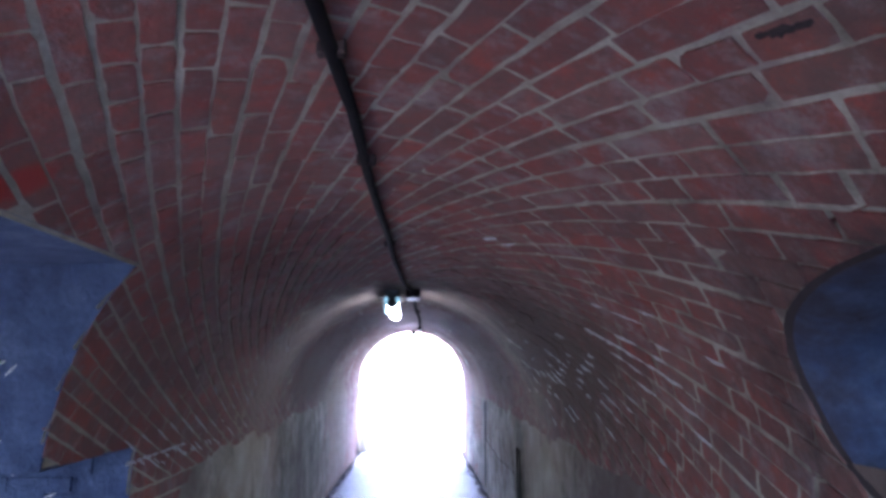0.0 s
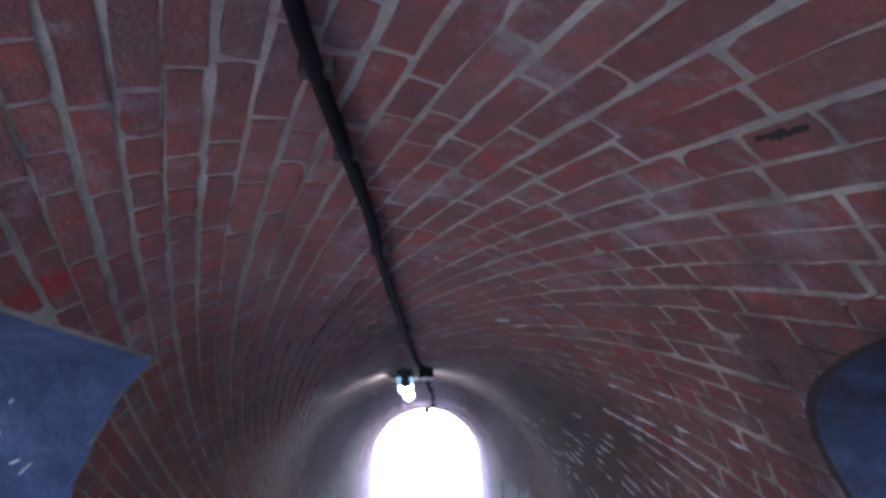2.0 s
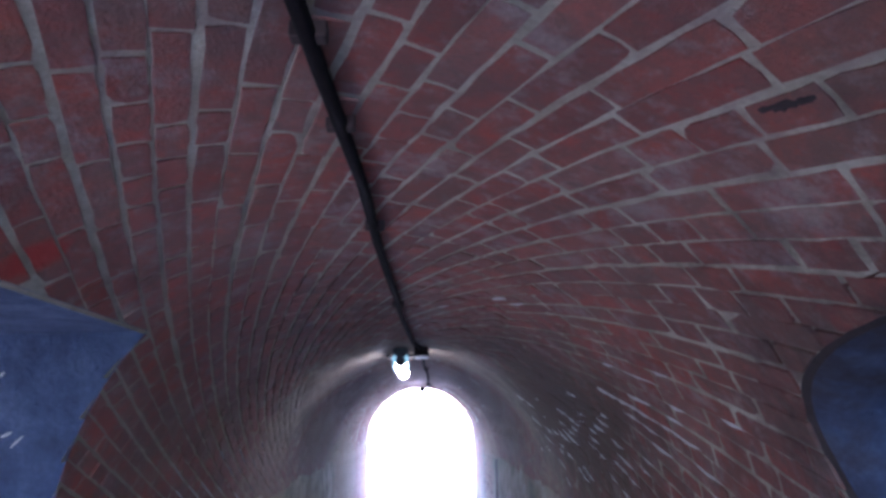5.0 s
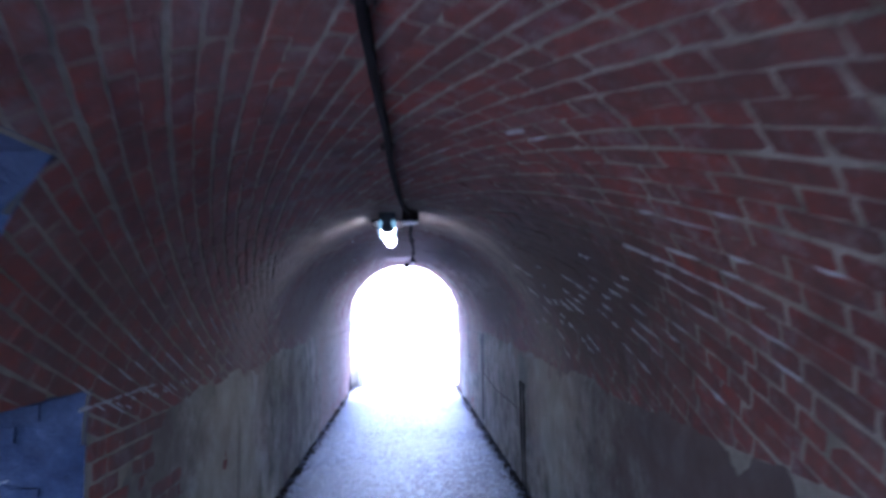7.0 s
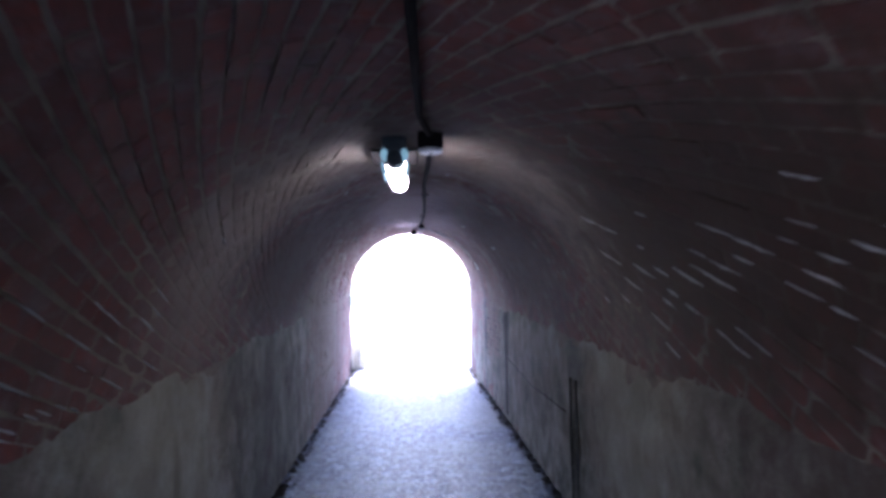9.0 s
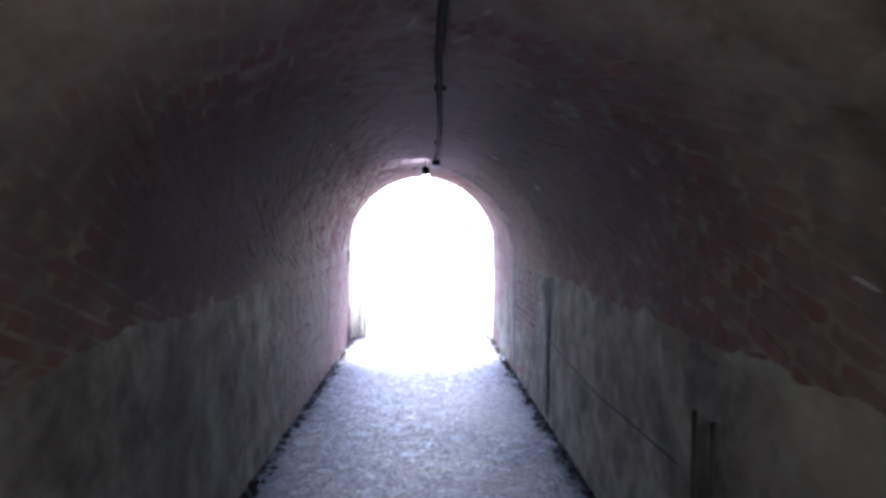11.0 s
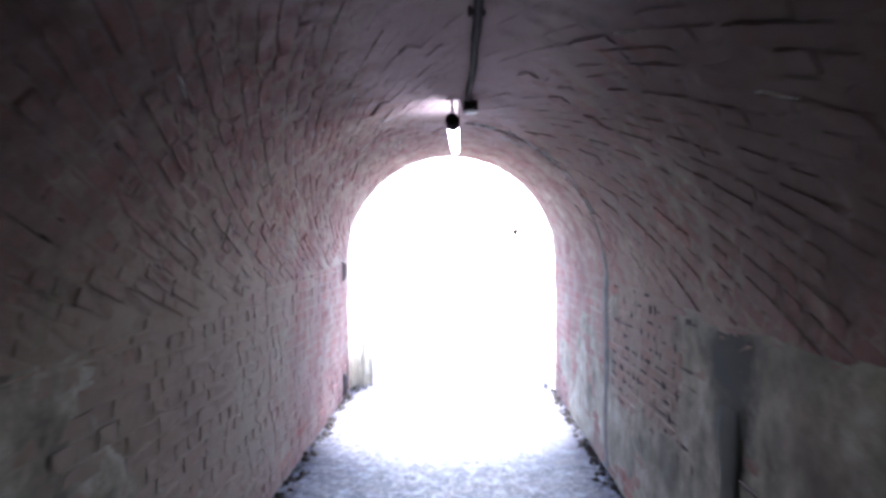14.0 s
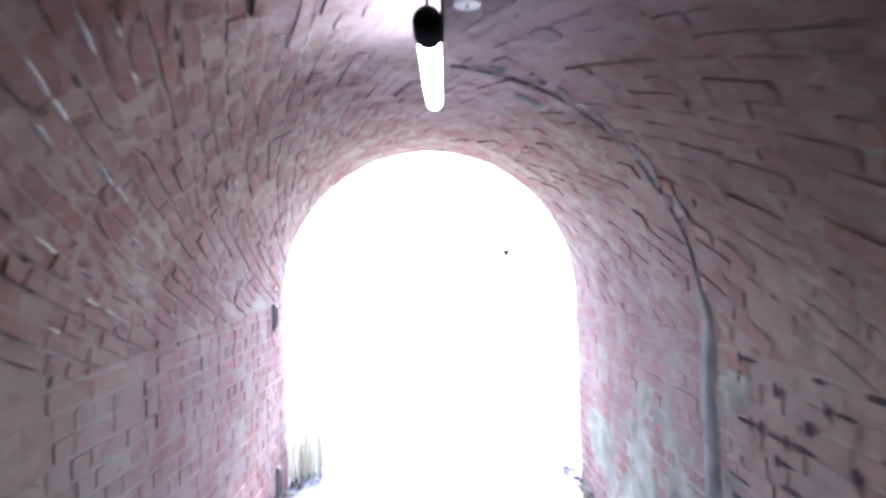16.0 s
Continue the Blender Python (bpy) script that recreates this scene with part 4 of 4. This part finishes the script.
def open_joints():
    """Short dark flecks painting the shade in joints that have lost mortar, towards the far mouth."""
    rnd = random.Random(19)
    verts, faces = [], []
    ca, sa = math.cos(SKEW), math.sin(SKEW)
    pitch = PITCH * ca
    for c in range(-30, 110):
        q = FIRST * ca + (c + 0.5) * pitch
        for _ in range(16):
            y = rnd.uniform(7.5, 12.6)
            arc = unlaid((q - y * sa) / ca)
            left, right = -1.5 < arc < -0.35, 0.9 < arc < 1.5 and 8.6 < y < 10.6
            if not (left or right) or rnd.random() < 0.35:
                continue
            if rnd.random() < 0.5:
                vault_fan(verts, faces, y, arc, rnd.uniform(0.015, 0.05), rnd.uniform(0.003, 0.006), 0.0035, rnd, 8)
            else:
                vault_fan(verts, faces, y, arc + pitch / 2, rnd.uniform(0.003, 0.006), rnd.uniform(0.015, 0.028), 0.0035, rnd, 8)
    for i, v in enumerate(verts):
        verts[i] = v + (Vector((XC, v.y, spring(v.y))) - v).normalized() * 0.0025
    for _ in range(120):
        y, z = rnd.uniform(9.25, 10.65), rnd.uniform(0.50, 1.16)
        ly, lz = (rnd.uniform(0.02, 0.07), rnd.uniform(0.004, 0.010)) if rnd.random() < 0.6 else (rnd.uniform(0.006, 0.022), rnd.uniform(0.015, 0.028))
        z = round(z / 0.065) * 0.065
        k = len(verts)
        verts.append(Vector((XC + R - 0.0095, y, z)))
        for t in range(8):
            f = rnd.uniform(0.7, 1.2)
            verts.append(Vector((XC + R - 0.007, y + ly * f * math.cos(t * math.pi / 4), z + lz * f * math.sin(t * math.pi / 4))))
        faces += [(k, k + 1 + t, k + 1 + (t + 1) % 8) for t in range(8)]
    tagged(mesh_object("open_joints", verts, faces, SHADE_BROWN, vault), "dark flecks for the shade where mortar has fallen", kind="stuff")


open_joints()
for name, mat, label, spots in (("spalled_hole", SHADE_BROWN, "black spalled hollow in the brick face", [(0.70, 0.548, 0.022, 0.009), (0.672, 0.562, 0.014, 0.006), (0.722, 0.536, 0.012, 0.005)]),
                                ("pale_chip", PALE_LIME, "white chip of lime on the vault", [(2.34, 0.368, 0.05, 0.014)])):
    verts, faces = [], []
    rnd = random.Random(len(name) + 3)
    for y, arc, along, across in spots:
        vault_fan(verts, faces, y, arc, along, across, 0.0045, rnd, 18)
    for i, v in enumerate(verts):
        d = (Vector((XC, v.y, spring(v.y))) - v).normalized()
        verts[i] = v + d * 0.004
    tagged(mesh_object(name, verts, faces, mat, vault), label)

# ---------- bricks, last ----------
def reveal_bricks():
    lay = Bricks(side_opening, 31, LIMEWASH)
    rnd = lay.rnd
    for c in range(28):
        z = 0.03 + c * 0.0655
        x = XC - R - 0.06 - rnd.uniform(0, 0.2)
        while x > OUT_L + 0.1:
            full = (HEADER if c % 2 else STRETCHER) * rnd.uniform(0.95, 1.05)
            top = z > 1.25
            if z < 1.16 or (1.27 < z < 1.74):
                y = left_edge(z) - 0.004
                lay.lay((x - full / 2, y, z), Vector((-1, 0, 0)), Vector((0, 0, 1)).normalized(), Vector((0, -1, 0)), full - 0.012, 0.056, 0.008 + rnd.gauss(0, 0.003), True)
            x -= full
    lay.close("limewashed bricks")


reveal_bricks()
rnd = random.Random(41)
verts, faces = [], []
for _ in range(70):
    z = rnd.uniform(0.3, 1.74)
    if 1.16 < z < 1.26:
        continue
    x, y = rnd.uniform(XC - R - 0.75, XC - R - 0.03), left_edge(z) - 0.022
    a, lx, lz = rnd.uniform(0.2, 1.1), rnd.uniform(0.008, 0.030), rnd.uniform(0.002, 0.005)
    k = len(verts)
    verts.append((x, y - 0.006, z))
    for t in range(7):
        u, w = lx * math.cos(t * math.tau / 7), lz * math.sin(t * math.tau / 7)
        verts.append((x + u * math.cos(a) - w * math.sin(a), y + 0.004, z + u * math.sin(a) + w * math.cos(a)))
    faces += [(k, k + 1 + t, k + 1 + (t + 1) % 7) for t in range(7)]
tagged(mesh_object("lime_flecks", verts, faces, PALE_LIME, side_opening), "pale lime flecks on the reveal", kind="stuff")
vault_bricks()
wall_bricks(wall_left, -1, 2.73, 5.0, 20, BRICK)
wall_bricks(wall_left, -1, 7.4, Y_END, 21, WASHED_BRICK)
wall_bricks(wall_right, 1, 8.2, Y_END, 22, WASHED_BRICK)
